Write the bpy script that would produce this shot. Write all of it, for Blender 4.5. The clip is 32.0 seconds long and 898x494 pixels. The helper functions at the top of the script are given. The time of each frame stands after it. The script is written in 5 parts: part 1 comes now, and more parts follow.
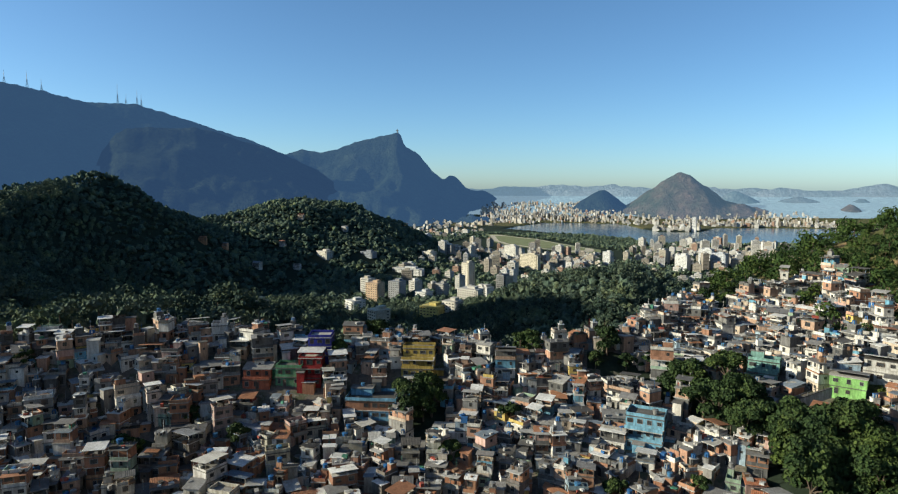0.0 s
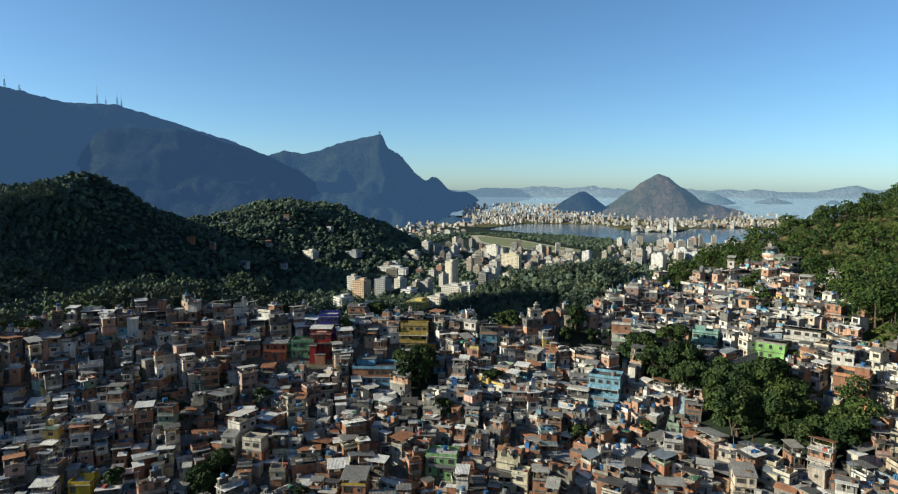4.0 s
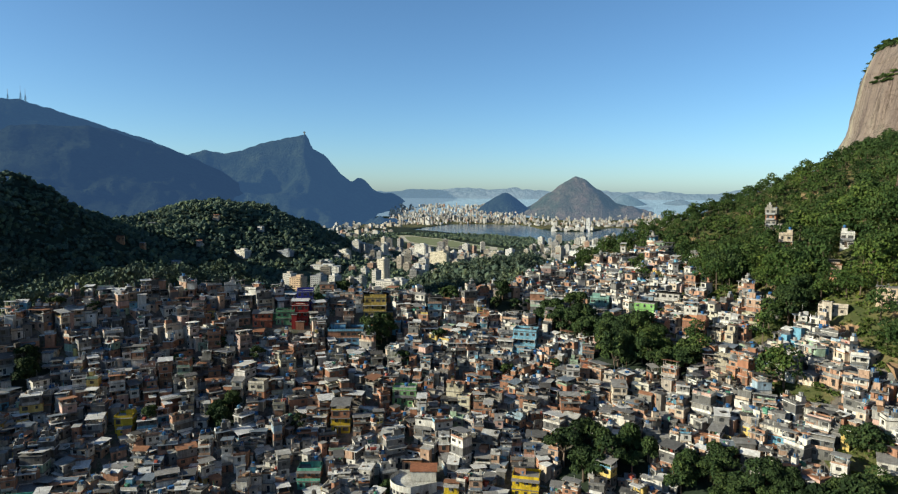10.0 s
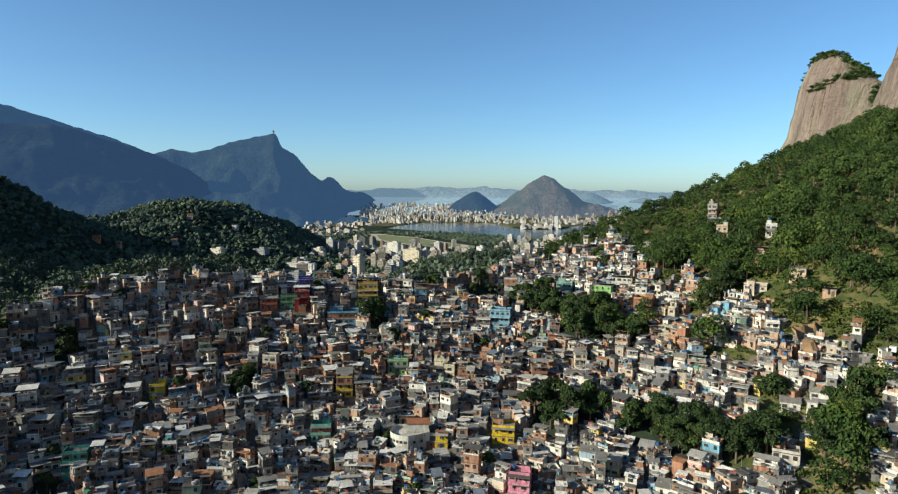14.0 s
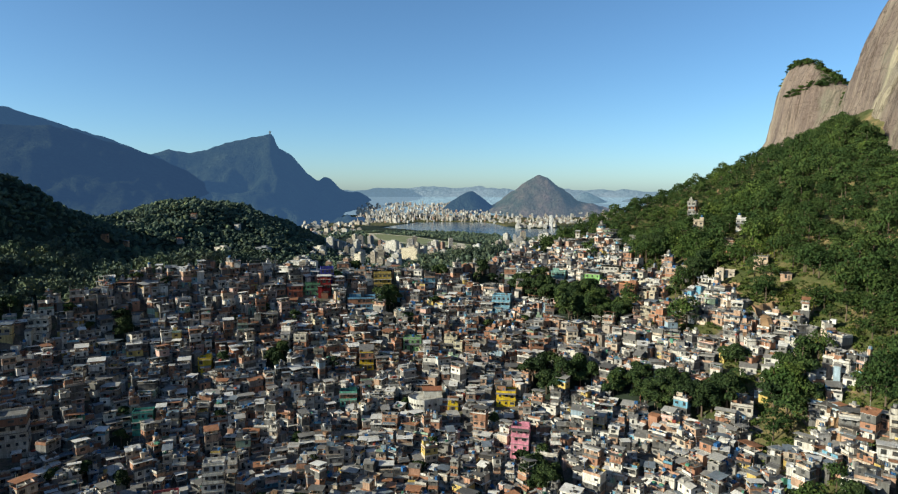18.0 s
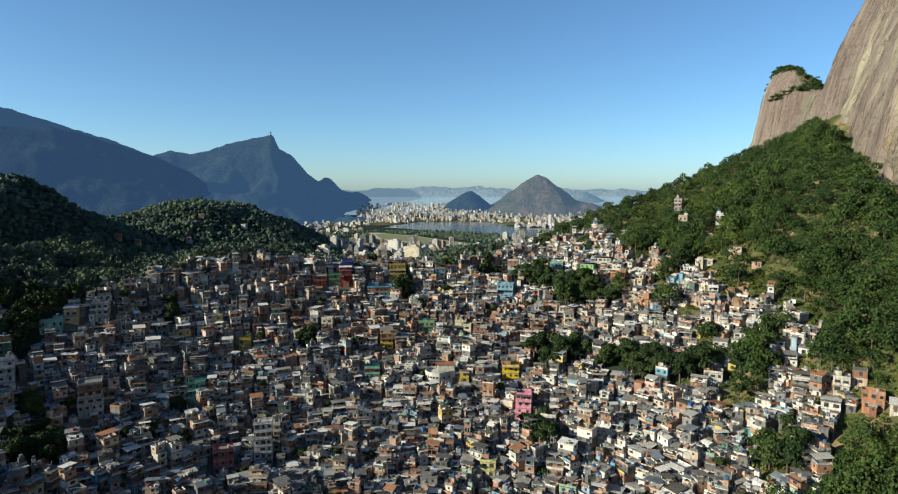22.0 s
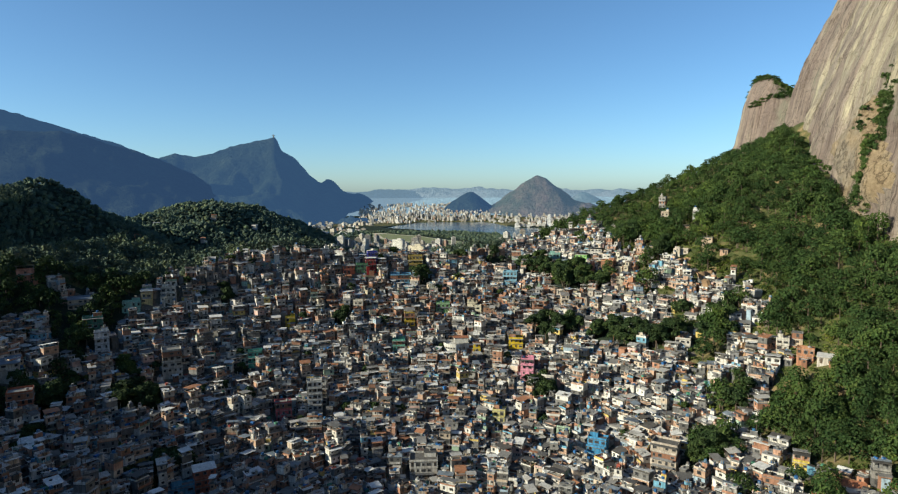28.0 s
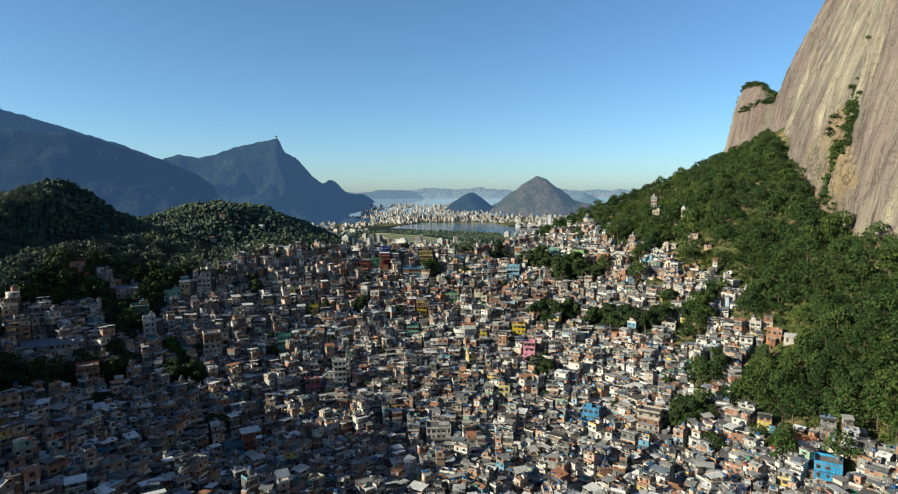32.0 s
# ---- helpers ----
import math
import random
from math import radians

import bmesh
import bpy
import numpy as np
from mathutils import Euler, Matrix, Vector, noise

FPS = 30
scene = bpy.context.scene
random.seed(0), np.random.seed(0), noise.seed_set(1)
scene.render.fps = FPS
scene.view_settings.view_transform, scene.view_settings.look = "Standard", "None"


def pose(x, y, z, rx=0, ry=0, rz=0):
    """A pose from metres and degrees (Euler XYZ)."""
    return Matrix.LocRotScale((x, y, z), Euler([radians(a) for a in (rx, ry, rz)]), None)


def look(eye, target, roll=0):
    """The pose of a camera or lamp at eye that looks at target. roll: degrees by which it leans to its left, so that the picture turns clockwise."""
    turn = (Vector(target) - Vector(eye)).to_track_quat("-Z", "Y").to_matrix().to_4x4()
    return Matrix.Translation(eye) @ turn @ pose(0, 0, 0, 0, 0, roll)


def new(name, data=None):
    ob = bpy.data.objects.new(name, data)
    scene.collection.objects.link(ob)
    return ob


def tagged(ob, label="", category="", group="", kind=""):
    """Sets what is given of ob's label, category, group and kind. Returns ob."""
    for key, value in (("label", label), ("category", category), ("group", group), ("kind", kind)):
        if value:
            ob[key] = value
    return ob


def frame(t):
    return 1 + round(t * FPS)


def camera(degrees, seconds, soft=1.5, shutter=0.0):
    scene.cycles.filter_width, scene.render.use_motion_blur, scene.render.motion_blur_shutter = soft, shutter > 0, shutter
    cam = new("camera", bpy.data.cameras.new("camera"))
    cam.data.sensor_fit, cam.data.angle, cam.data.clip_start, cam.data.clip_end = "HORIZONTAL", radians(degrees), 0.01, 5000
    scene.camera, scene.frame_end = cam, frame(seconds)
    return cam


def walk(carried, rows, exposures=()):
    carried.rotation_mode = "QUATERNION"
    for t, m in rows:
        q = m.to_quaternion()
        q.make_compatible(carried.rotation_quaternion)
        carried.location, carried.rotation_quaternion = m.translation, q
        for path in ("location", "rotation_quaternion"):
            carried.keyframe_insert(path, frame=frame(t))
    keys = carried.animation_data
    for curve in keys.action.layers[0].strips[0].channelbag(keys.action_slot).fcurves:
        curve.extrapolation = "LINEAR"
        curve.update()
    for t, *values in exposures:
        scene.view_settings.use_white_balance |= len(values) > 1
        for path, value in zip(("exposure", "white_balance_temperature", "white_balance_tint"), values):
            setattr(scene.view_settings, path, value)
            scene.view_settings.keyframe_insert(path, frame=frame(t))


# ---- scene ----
cam = camera(71.8, 32.0, soft=1.2)
PATH = [
    (0, (8.691, 303.456, 191.979), (8.281, 305.404, 191.791), 0.1),
    (2, (10.835, 289.253, 191.814), (10.436, 291.204, 191.629), 0.3),
    (3.5, (11.968, 276.148, 191.376), (11.601, 278.106, 191.192), 0.2),
    (6, (12.017, 251.993, 190.946), (11.731, 253.964, 190.765), 0.2),
    (9, (10.179, 222.103, 190.382), (10.029, 224.089, 190.203), 0.4),
    (11, (8.036, 202.61, 190.235), (7.956, 204.6, 190.057), 0.3),
    (13, (5.332, 183.242, 190.082), (5.306, 185.233, 189.903), 0.3),
    (14.5, (3.304, 168.89, 189.965), (3.292, 170.882, 189.783), 0.2),
    (17, (-0.625, 145.472, 189.675), (-0.626, 147.464, 189.493), 0.2),
    (19, (-3.642, 126.709, 189.471), (-3.638, 128.701, 189.289), -0.0),
    (23, (-9.913, 88.553, 188.955), (-9.907, 90.545, 188.773), -0.1),
    (25.5, (-13.59, 64.659, 188.81), (-13.582, 66.65, 188.63), -0.2),
    (28, (-16.949, 41.19, 188.715), (-16.943, 43.182, 188.536), -0.4),
    (32, (-22.876, 3.311, 188.53), (-22.871, 5.304, 188.353), -0.4),
]
walk(cam, [(t, look(eye, target, roll)) for t, eye, target, roll in PATH], ((0, 1.02, 6370, -2), (32, 1.02, 6370, -2)))

# ---- light ----
SUN_TURN, SUN_HEIGHT = radians(18), radians(20)      # from the left and behind; afternoon
sun_from = Vector((-math.cos(SUN_TURN) * math.cos(SUN_HEIGHT), -math.sin(SUN_TURN) * math.cos(SUN_HEIGHT), math.sin(SUN_HEIGHT)))
sun = new("sun", bpy.data.lights.new("sun", "SUN"))
sun.data.energy, sun.data.angle, sun.data.color = 4.7, radians(0.55), (1.0, 0.89, 0.73)
sun.matrix_world = look(sun_from * 1000, (0, 0, 0))
world = bpy.data.worlds.new("sky")
scene.world = world
world.use_nodes = True
sky = world.node_tree.nodes.new("ShaderNodeTexSky")
sky.sky_type, sky.sun_disc = "NISHITA", False
sky.sun_elevation, sky.sun_rotation = SUN_HEIGHT, math.atan2(sun_from.x, sun_from.y)
sky.altitude, sky.air_density, sky.dust_density, sky.ozone_density = 200, 0.8, 0.6, 4.8
world.node_tree.links.new(sky.outputs[0], world.node_tree.nodes["Background"].inputs[0])
world.node_tree.nodes["Background"].inputs[1].default_value = 0.083


# ---- materials ----
def shader(name):
    m = bpy.data.materials.new(name)
    m.use_nodes = True
    nt = m.node_tree
    return m, nt, nt.nodes["Principled BSDF"]


def node(nt, kind, **values):
    n = nt.nodes.new(kind)
    for key, value in values.items():
        n.inputs[key.replace("_", " ")].default_value = value
    return n


def ramp(nt, fac, stops, steps=False):
    r = nt.nodes.new("ShaderNodeValToRGB")
    r.color_ramp.interpolation = "CONSTANT" if steps else "LINEAR"
    els = r.color_ramp.elements
    while len(els) < len(stops):
        els.new(0.5)
    for e, (at, col) in zip(els, stops):
        e.position, e.color = at, (*col, 1)
    nt.links.new(fac, r.inputs[0])
    return r.outputs[0]


def mixed(nt, kind, fac, a, b):
    n = nt.nodes.new("ShaderNodeMix")
    n.data_type, n.blend_type = "RGBA", kind
    for socket, value in zip((n.inputs[0], n.inputs[6], n.inputs[7]), (fac, a, b)):
        if isinstance(value, (int, float, tuple)):
            socket.default_value = value
        else:
            nt.links.new(value, socket)
    return n.outputs[2]


def placed(nt, sx=1.0, sy=1.0, sz=1.0):
    """World place, stretched."""
    g, m = nt.nodes.new("ShaderNodeNewGeometry"), nt.nodes.new("ShaderNodeMapping")
    m.inputs["Scale"].default_value = (sx, sy, sz)
    nt.links.new(g.outputs["Position"], m.inputs["Vector"])
    return m.outputs[0]


def noise_of(nt, vector, scale, detail=4.0, rough=0.55):
    n = node(nt, "ShaderNodeTexNoise", Scale=scale, Detail=detail, Roughness=rough)
    nt.links.new(vector, n.inputs["Vector"])
    return n.outputs["Fac"]


def finish(nt, b, colour, rough, relief=None, strength=0.3, metal=0.0, spec=0.35, depth=0.1):
    if isinstance(colour, tuple):
        b.inputs["Base Color"].default_value = (*colour, 1)
    else:
        nt.links.new(colour, b.inputs["Base Color"])
    b.inputs["Roughness"].default_value, b.inputs["Metallic"].default_value = rough, metal
    b.inputs["Specular IOR Level"].default_value = spec
    if relief is not None:
        bp = node(nt, "ShaderNodeBump", Strength=strength, Distance=depth)
        nt.links.new(relief, bp.inputs["Height"])
        nt.links.new(bp.outputs[0], b.inputs["Normal"])


def weathered(name, source, grain=2.2, rough=0.85, streak=0.45, spec=0.25, metal=0.0):
    """Painted or bare surface with fine grain, blotches and rain streaks; source gives the paint."""
    m, nt, b = shader(name)
    colour = source(nt) if callable(source) else (*source, 1)
    fine = noise_of(nt, placed(nt), grain, 6, 0.65)
    big = noise_of(nt, placed(nt), 0.22, 3)
    drip = noise_of(nt, placed(nt, 1, 1, 0.16), 1.1, 5, 0.7)
    c = mixed(nt, "MULTIPLY", 1.0, colour, ramp(nt, fine, [(0.25, (0.54, 0.53, 0.52)), (0.75, (0.86, 0.86, 0.86))]))
    c = mixed(nt, "MULTIPLY", 1.0, c, ramp(nt, big, [(0.35, (0.80, 0.79, 0.78)), (0.65, (1.05, 1.05, 1.05))]))
    c = mixed(nt, "MULTIPLY", streak, c, ramp(nt, drip, [(0.42, (0.42, 0.40, 0.38)), (0.62, (1, 1, 1))]))
    finish(nt, b, c, rough, fine, 0.35, metal, spec, 0.05)
    return m


def own_colour(nt):
    return nt.nodes.new("ShaderNodeObjectInfo").outputs["Color"]


def per_thing(stops):
    return lambda nt: ramp(nt, nt.nodes.new("ShaderNodeObjectInfo").outputs["Random"], stops, True)


def per_island(stops):
    return lambda nt: ramp(nt, nt.nodes.new("ShaderNodeNewGeometry").outputs["Random Per Island"], stops, True)


WALL_TONES = [(0.00, (0.46, 0.245, 0.16)), (0.11, (0.21, 0.205, 0.20)), (0.19, (0.58, 0.39, 0.28)), (0.29, (0.37, 0.355, 0.335)),
              (0.35, (0.17, 0.168, 0.162)), (0.42, (0.80, 0.76, 0.69)), (0.54, (0.29, 0.285, 0.28)), (0.59, (0.70, 0.58, 0.46)),
              (0.67, (0.155, 0.152, 0.15)), (0.72, (0.88, 0.85, 0.79)), (0.84, (0.40, 0.52, 0.62)), (0.865, (0.56, 0.33, 0.23)),
              (0.915, (0.42, 0.56, 0.42)), (0.93, (0.68, 0.46, 0.40)), (0.96, (0.72, 0.54, 0.18)), (0.98, (0.20, 0.44, 0.60))]
ROOF_TONES = [(0.00, (0.26, 0.25, 0.24)), (0.15, (0.155, 0.15, 0.146)), (0.26, (0.52, 0.50, 0.47)), (0.44, (0.12, 0.11, 0.10)),
              (0.52, (0.34, 0.325, 0.31)), (0.62, (0.84, 0.82, 0.79)), (0.84, (0.42, 0.20, 0.11)), (0.91, (0.22, 0.26, 0.31))]
paint = weathered("painted_plaster", own_colour, 2.2, 0.85, 0.7)
brick_red = weathered("bare_hollow_brick", per_thing([(0, (0.42, 0.20, 0.12)), (0.35, (0.32, 0.16, 0.10)), (0.7, (0.48, 0.26, 0.16))]), 4.0)
wall_mix = weathered("hillside_walls", per_island(WALL_TONES), 2.2, 0.85, 0.65)
concrete = weathered("raw_concrete", per_thing([(0, (0.26, 0.25, 0.235)), (0.25, (0.17, 0.16, 0.15)), (0.45, (0.36, 0.34, 0.32)), (0.65, (0.11, 0.105, 0.10)), (0.82, (0.58, 0.56, 0.53))]), 3.0, 0.85, 0.6)
roof_mix = weathered("hillside_roofs", per_island(ROOF_TONES), 1.6, 0.7)
clutter_mix = weathered("rooftop_clutter", per_island([(0, (0.10, 0.09, 0.08)), (0.22, (0.45, 0.43, 0.40)), (0.46, (0.04, 0.16, 0.42)), (0.52, (0.25, 0.15, 0.09)), (0.66, (0.72, 0.71, 0.69)), (0.80, (0.30, 0.30, 0.30)),
                                                     (0.92, (0.42, 0.10, 0.07)), (0.96, (0.10, 0.30, 0.20))]), 2.0, 0.7)
roof_sheet = weathered("corrugated_sheet", per_thing(ROOF_TONES), 2.0, 0.6)
terracotta = weathered("terracotta_tiles", (0.42, 0.17, 0.09), 5.0)
tank_blue = weathered("blue_plastic", per_thing([(0, (0.04, 0.14, 0.34)), (0.34, (0.26, 0.26, 0.26)), (0.62, (0.45, 0.44, 0.42)), (0.85, (0.08, 0.22, 0.40))]), 2.0, 0.45, 0.2)
tank_mix = weathered("roof_tanks", per_island([(0, (0.04, 0.14, 0.34)), (0.28, (0.33, 0.33, 0.32)), (0.65, (0.14, 0.13, 0.12)), (0.87, (0.08, 0.22, 0.40))]), 2.0, 0.45, 0.2)
frame_grey = weathered("window_frames", per_thing([(0, (0.30, 0.29, 0.28)), (0.3, (0.16, 0.15, 0.14)), (0.7, (0.12, 0.075, 0.05))]), 4.0, 0.6)
steel = weathered("dull_steel", (0.32, 0.32, 0.33), 4.0, 0.5, 0.3, 0.4, 0.5)
tower_paint = weathered("tower_plaster", own_colour, 0.6, 0.8, 0.2)
city_mix = weathered("city_walls", per_island([(0, (0.58, 0.56, 0.52)), (0.3, (0.50, 0.45, 0.37)), (0.50, (0.68, 0.66, 0.63)), (0.66, (0.36, 0.32, 0.27)),
                                               (0.80, (0.32, 0.31, 0.30)), (0.92, (0.42, 0.27, 0.20))]), 0.3, 0.8, 0.15)


def dark_glass():
    m, nt, b = shader("window_glass")
    finish(nt, b, ramp(nt, noise_of(nt, placed(nt), 0.7), [(0.3, (0.012, 0.013, 0.015)), (0.7, (0.06, 0.06, 0.06))]), 0.2, spec=0.5)
    return m


glass = dark_glass()


def leaves(name, low, high, tip, source="Random Per Island", size=1.0, gloss=0.2):
    m, nt, b = shader(name)
    if source == "Random":
        fac = nt.nodes.new("ShaderNodeObjectInfo").outputs["Random"]
    else:
        fac = nt.nodes.new("ShaderNodeNewGeometry").outputs[source]
    c = ramp(nt, fac, [(0.0, low), (0.55, high), (1.0, tip)])
    patch = noise_of(nt, placed(nt), 0.03 , 3)
    cells = node(nt, "ShaderNodeTexVoronoi", Scale=0.17, Randomness=1.0)
    cells.voronoi_dimensions = "2D"
    nt.links.new(placed(nt), cells.inputs["Vector"])
    split = nt.nodes.new("ShaderNodeSeparateColor")
    nt.links.new(cells.outputs["Color"], split.inputs[0])
    tree = split.outputs[0]
    c = mixed(nt, "MULTIPLY", 1.0, c, ramp(nt, patch, [(0.36, (0.53, 0.56, 0.53)), (0.52, (0.80, 0.80, 0.80)), (0.66, (1.04, 0.98, 0.76))]))
    c = mixed(nt, "MULTIPLY", 1.0, c, ramp(nt, tree, [(0.0, (0.64, 0.74, 0.72)), (0.35, (0.92, 0.98, 0.92)), (0.7, (1.08, 1.06, 0.96)), (1.0, (1.36, 1.28, 1.02))]))
    fine = noise_of(nt, placed(nt), 1.3 * size, 5, 0.7)
    c = mixed(nt, "MULTIPLY", 1.0, c, ramp(nt, fine, [(0.3, (0.70, 0.70, 0.70)), (0.7, (1.22, 1.22, 1.22))]))
    finish(nt, b, c, 0.8, fine, 0.9, spec=gloss, depth=0.6 / size)
    return m


leaf = leaves("leaves", (0.030, 0.056, 0.018), (0.051, 0.084, 0.026), (0.080, 0.110, 0.036), gloss=0.1)
# Paler, bluer green: distance haze is mixed into this leaf colour.
leaf_hazed = leaves("hazed_far_canopy", (0.082, 0.110, 0.100), (0.105, 0.138, 0.112), (0.138, 0.168, 0.120), size=0.5, gloss=0.03)
leaf_grove = leaves("grove_leaves", (0.018, 0.034, 0.011), (0.035, 0.060, 0.018), (0.064, 0.092, 0.029))
leaf_scrub = leaves("scrub_leaves", (0.060, 0.090, 0.022), (0.105, 0.135, 0.034), (0.160, 0.165, 0.060), gloss=0.05)
bark = weathered("bark", (0.16, 0.12, 0.09), 3.0, 0.9)


def soil_material():
    m, nt, b = shader("hillside_soil")
    p = placed(nt)
    c = ramp(nt, noise_of(nt, p, 0.09, 6, 0.6), [(0.34, (0.050, 0.066, 0.022)), (0.48, (0.095, 0.100, 0.038)), (0.57, (0.160, 0.135, 0.062)), (0.68, (0.300, 0.205, 0.115))])
    fine = noise_of(nt, p, 1.4, 6, 0.7)
    c = mixed(nt, "MULTIPLY", 1.0, c, ramp(nt, fine, [(0.3, (0.48, 0.48, 0.48)), (0.7, (0.96, 0.96, 0.96))]))
    finish(nt, b, c, 0.95, fine, 0.7, spec=0.1, depth=0.4)
    return m


def rock_material():
    """Granite with rain streaks, pale washed bands, lichen and thin upright cracks."""
    m, nt, b = shader("granite_wall")
    wide = noise_of(nt, placed(nt, 0.15, 1, 0.12), 0.032, 5, 0.6)
    streak = noise_of(nt, placed(nt, 0.12, 1, 0.035), 0.16, 7, 0.65)
    thin = noise_of(nt, placed(nt, 0.3, 1, 0.045), 0.75, 6, 0.7)
    fine = noise_of(nt, placed(nt, 0.6, 1, 0.55), 0.85, 7, 0.72)
    crack = noise_of(nt, placed(nt, 0.2, 1, 0.10), 0.055, 7, 0.6)
    ledge = noise_of(nt, placed(nt, 0.3, 0.35, 1), 0.07, 6, 0.6)
    lichen = noise_of(nt, placed(nt, 0.5, 1, 0.4), 0.05, 6, 0.65)
    c = ramp(nt, wide, [(0.30, (0.157, 0.120, 0.109)), (0.42, (0.234, 0.187, 0.163)), (0.52, (0.291, 0.243, 0.204)), (0.58, (0.410, 0.365, 0.270)), (0.64, (0.266, 0.230, 0.198)), (0.78, (0.193, 0.152, 0.134))])
    c = mixed(nt, "MULTIPLY", 1.0, c, ramp(nt, streak, [(0.30, (0.56, 0.53, 0.52)), (0.47, (0.95, 0.94, 0.94)), (0.68, (1.28, 1.26, 1.20))]))
    c = mixed(nt, "MULTIPLY", 0.9, c, ramp(nt, thin, [(0.32, (0.62, 0.60, 0.59)), (0.52, (1.0, 1.0, 1.0)), (0.72, (1.16, 1.15, 1.12))]))
    c = mixed(nt, "MULTIPLY", 1.0, c, ramp(nt, fine, [(0.28, (0.56, 0.55, 0.54)), (0.7, (0.94, 0.94, 0.94))]))
    c = mixed(nt, "MULTIPLY", 0.85, c, ramp(nt, crack, [(0.484, (1, 1, 1)), (0.497, (0.36, 0.34, 0.33)), (0.512, (1, 1, 1))]))
    c = mixed(nt, "MULTIPLY", 0.7, c, ramp(nt, ledge, [(0.488, (1, 1, 1)), (0.5, (0.45, 0.44, 0.40)), (0.51, (1, 1, 1))]))
    c = mixed(nt, "MIX", ramp(nt, lichen, [(0.56, (0, 0, 0)), (0.70, (0.45, 0.45, 0.45))]), c, (0.17, 0.18, 0.13, 1))
    relief = mixed(nt, "MULTIPLY", 0.6, ramp(nt, thin, [(0, (0, 0, 0)), (1, (1, 1, 1))]), ramp(nt, fine, [(0, (0, 0, 0)), (1, (1, 1, 1))]))
    finish(nt, b, c, 0.9, relief, 1.0, spec=0.15, depth=3.0)
    return m


def slab_material():
    """Tan broken rock of the flake that leans on the cliff."""
    m, nt, b = shader("broken_rock")
    fine, big = noise_of(nt, placed(nt, 1, 1, 0.7), 0.55, 7, 0.7), noise_of(nt, placed(nt, 0.5, 0.5, 0.3), 0.09, 5, 0.6)
    crack = noise_of(nt, placed(nt, 0.4, 0.5, 0.25), 0.12, 7, 0.65)
    c = ramp(nt, big, [(0.34, (0.230, 0.165, 0.105)), (0.5, (0.340, 0.260, 0.165)), (0.66, (0.270, 0.230, 0.180))])
    c = mixed(nt, "MULTIPLY", 1.0, c, ramp(nt, fine, [(0.3, (0.44, 0.42, 0.40)), (0.68, (0.96, 0.96, 0.96))]))
    c = mixed(nt, "MULTIPLY", 0.9, c, ramp(nt, crack, [(0.475, (1, 1, 1)), (0.497, (0.30, 0.28, 0.26)), (0.52, (1, 1, 1))]))
    finish(nt, b, c, 0.92, fine, 1.0, spec=0.12, depth=2.5)
    return m


soil, granite, slab_rock = soil_material(), rock_material(), slab_material()
packed = weathered("packed_earth", lambda nt: ramp(nt, noise_of(nt, placed(nt), 0.35, 5), [(0.35, (0.13, 0.115, 0.10)), (0.5, (0.20, 0.17, 0.14)), (0.62, (0.10, 0.11, 0.06)), (0.72, (0.26, 0.24, 0.21))]), 1.6, 0.95)
earth = weathered("bare_earth", (0.36, 0.23, 0.13), 1.2, 0.95, 0.2)
turf = weathered("racecourse_turf", (0.24, 0.26, 0.12), 0.05, 0.95, 0.1)
sand = weathered("racecourse_sand", (0.62, 0.55, 0.42), 0.05, 0.95, 0.1)


def water_material():
    m, nt, b = shader("lagoon_water")
    w = noise_of(nt, placed(nt, 1, 0.35, 1), 0.05, 5, 0.6)
    finish(nt, b, ramp(nt, noise_of(nt, placed(nt), 0.002), [(0.3, (0.03, 0.06, 0.08)), (0.7, (0.05, 0.085, 0.10))]), 0.16, w, 0.10, spec=0.5, depth=0.5)
    return m


lagoon_water = water_material()


def hazed_distance(name, low, high, haze_glow, strength):
    """Far-distance backdrop: wooded or rocky relief; kilometres of bright air painted in as glow."""
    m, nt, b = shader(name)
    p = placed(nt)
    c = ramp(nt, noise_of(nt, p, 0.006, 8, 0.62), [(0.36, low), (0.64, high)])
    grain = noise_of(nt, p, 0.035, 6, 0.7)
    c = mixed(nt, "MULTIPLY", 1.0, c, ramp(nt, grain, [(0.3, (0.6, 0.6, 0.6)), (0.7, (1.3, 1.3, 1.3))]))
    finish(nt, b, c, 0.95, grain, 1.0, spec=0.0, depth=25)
    b.inputs["Emission Color"].default_value = (*haze_glow, 1)
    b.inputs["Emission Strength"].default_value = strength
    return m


# Blue emission paints haze onto range and spur, less on the nearer spur.
far_wood = hazed_distance("backdrop_wooded_range", (0.010, 0.016, 0.012), (0.024, 0.032, 0.020), (0.115, 0.235, 0.50), 0.160)
far_spur = hazed_distance("backdrop_wooded_spur", (0.010, 0.015, 0.011), (0.020, 0.027, 0.018), (0.105, 0.21, 0.47), 0.136)
forest_floor = weathered("forest_floor", (0.036, 0.050, 0.034), 0.6, 0.95, 0.3, 0.05)
# Rocky hills carry painted haze too, a blue glow added to the rock.
far_rock = hazed_distance("backdrop_rocky_hills", (0.035, 0.042, 0.028), (0.120, 0.080, 0.065), (0.20, 0.32, 0.50), 0.156)
# Shores, bay hills and water: pale haze painted as emission over the base colour.
far_haze = hazed_distance("backdrop_far_shores", (0.08, 0.10, 0.11), (0.13, 0.14, 0.15), (0.27, 0.39, 0.53), 0.29)
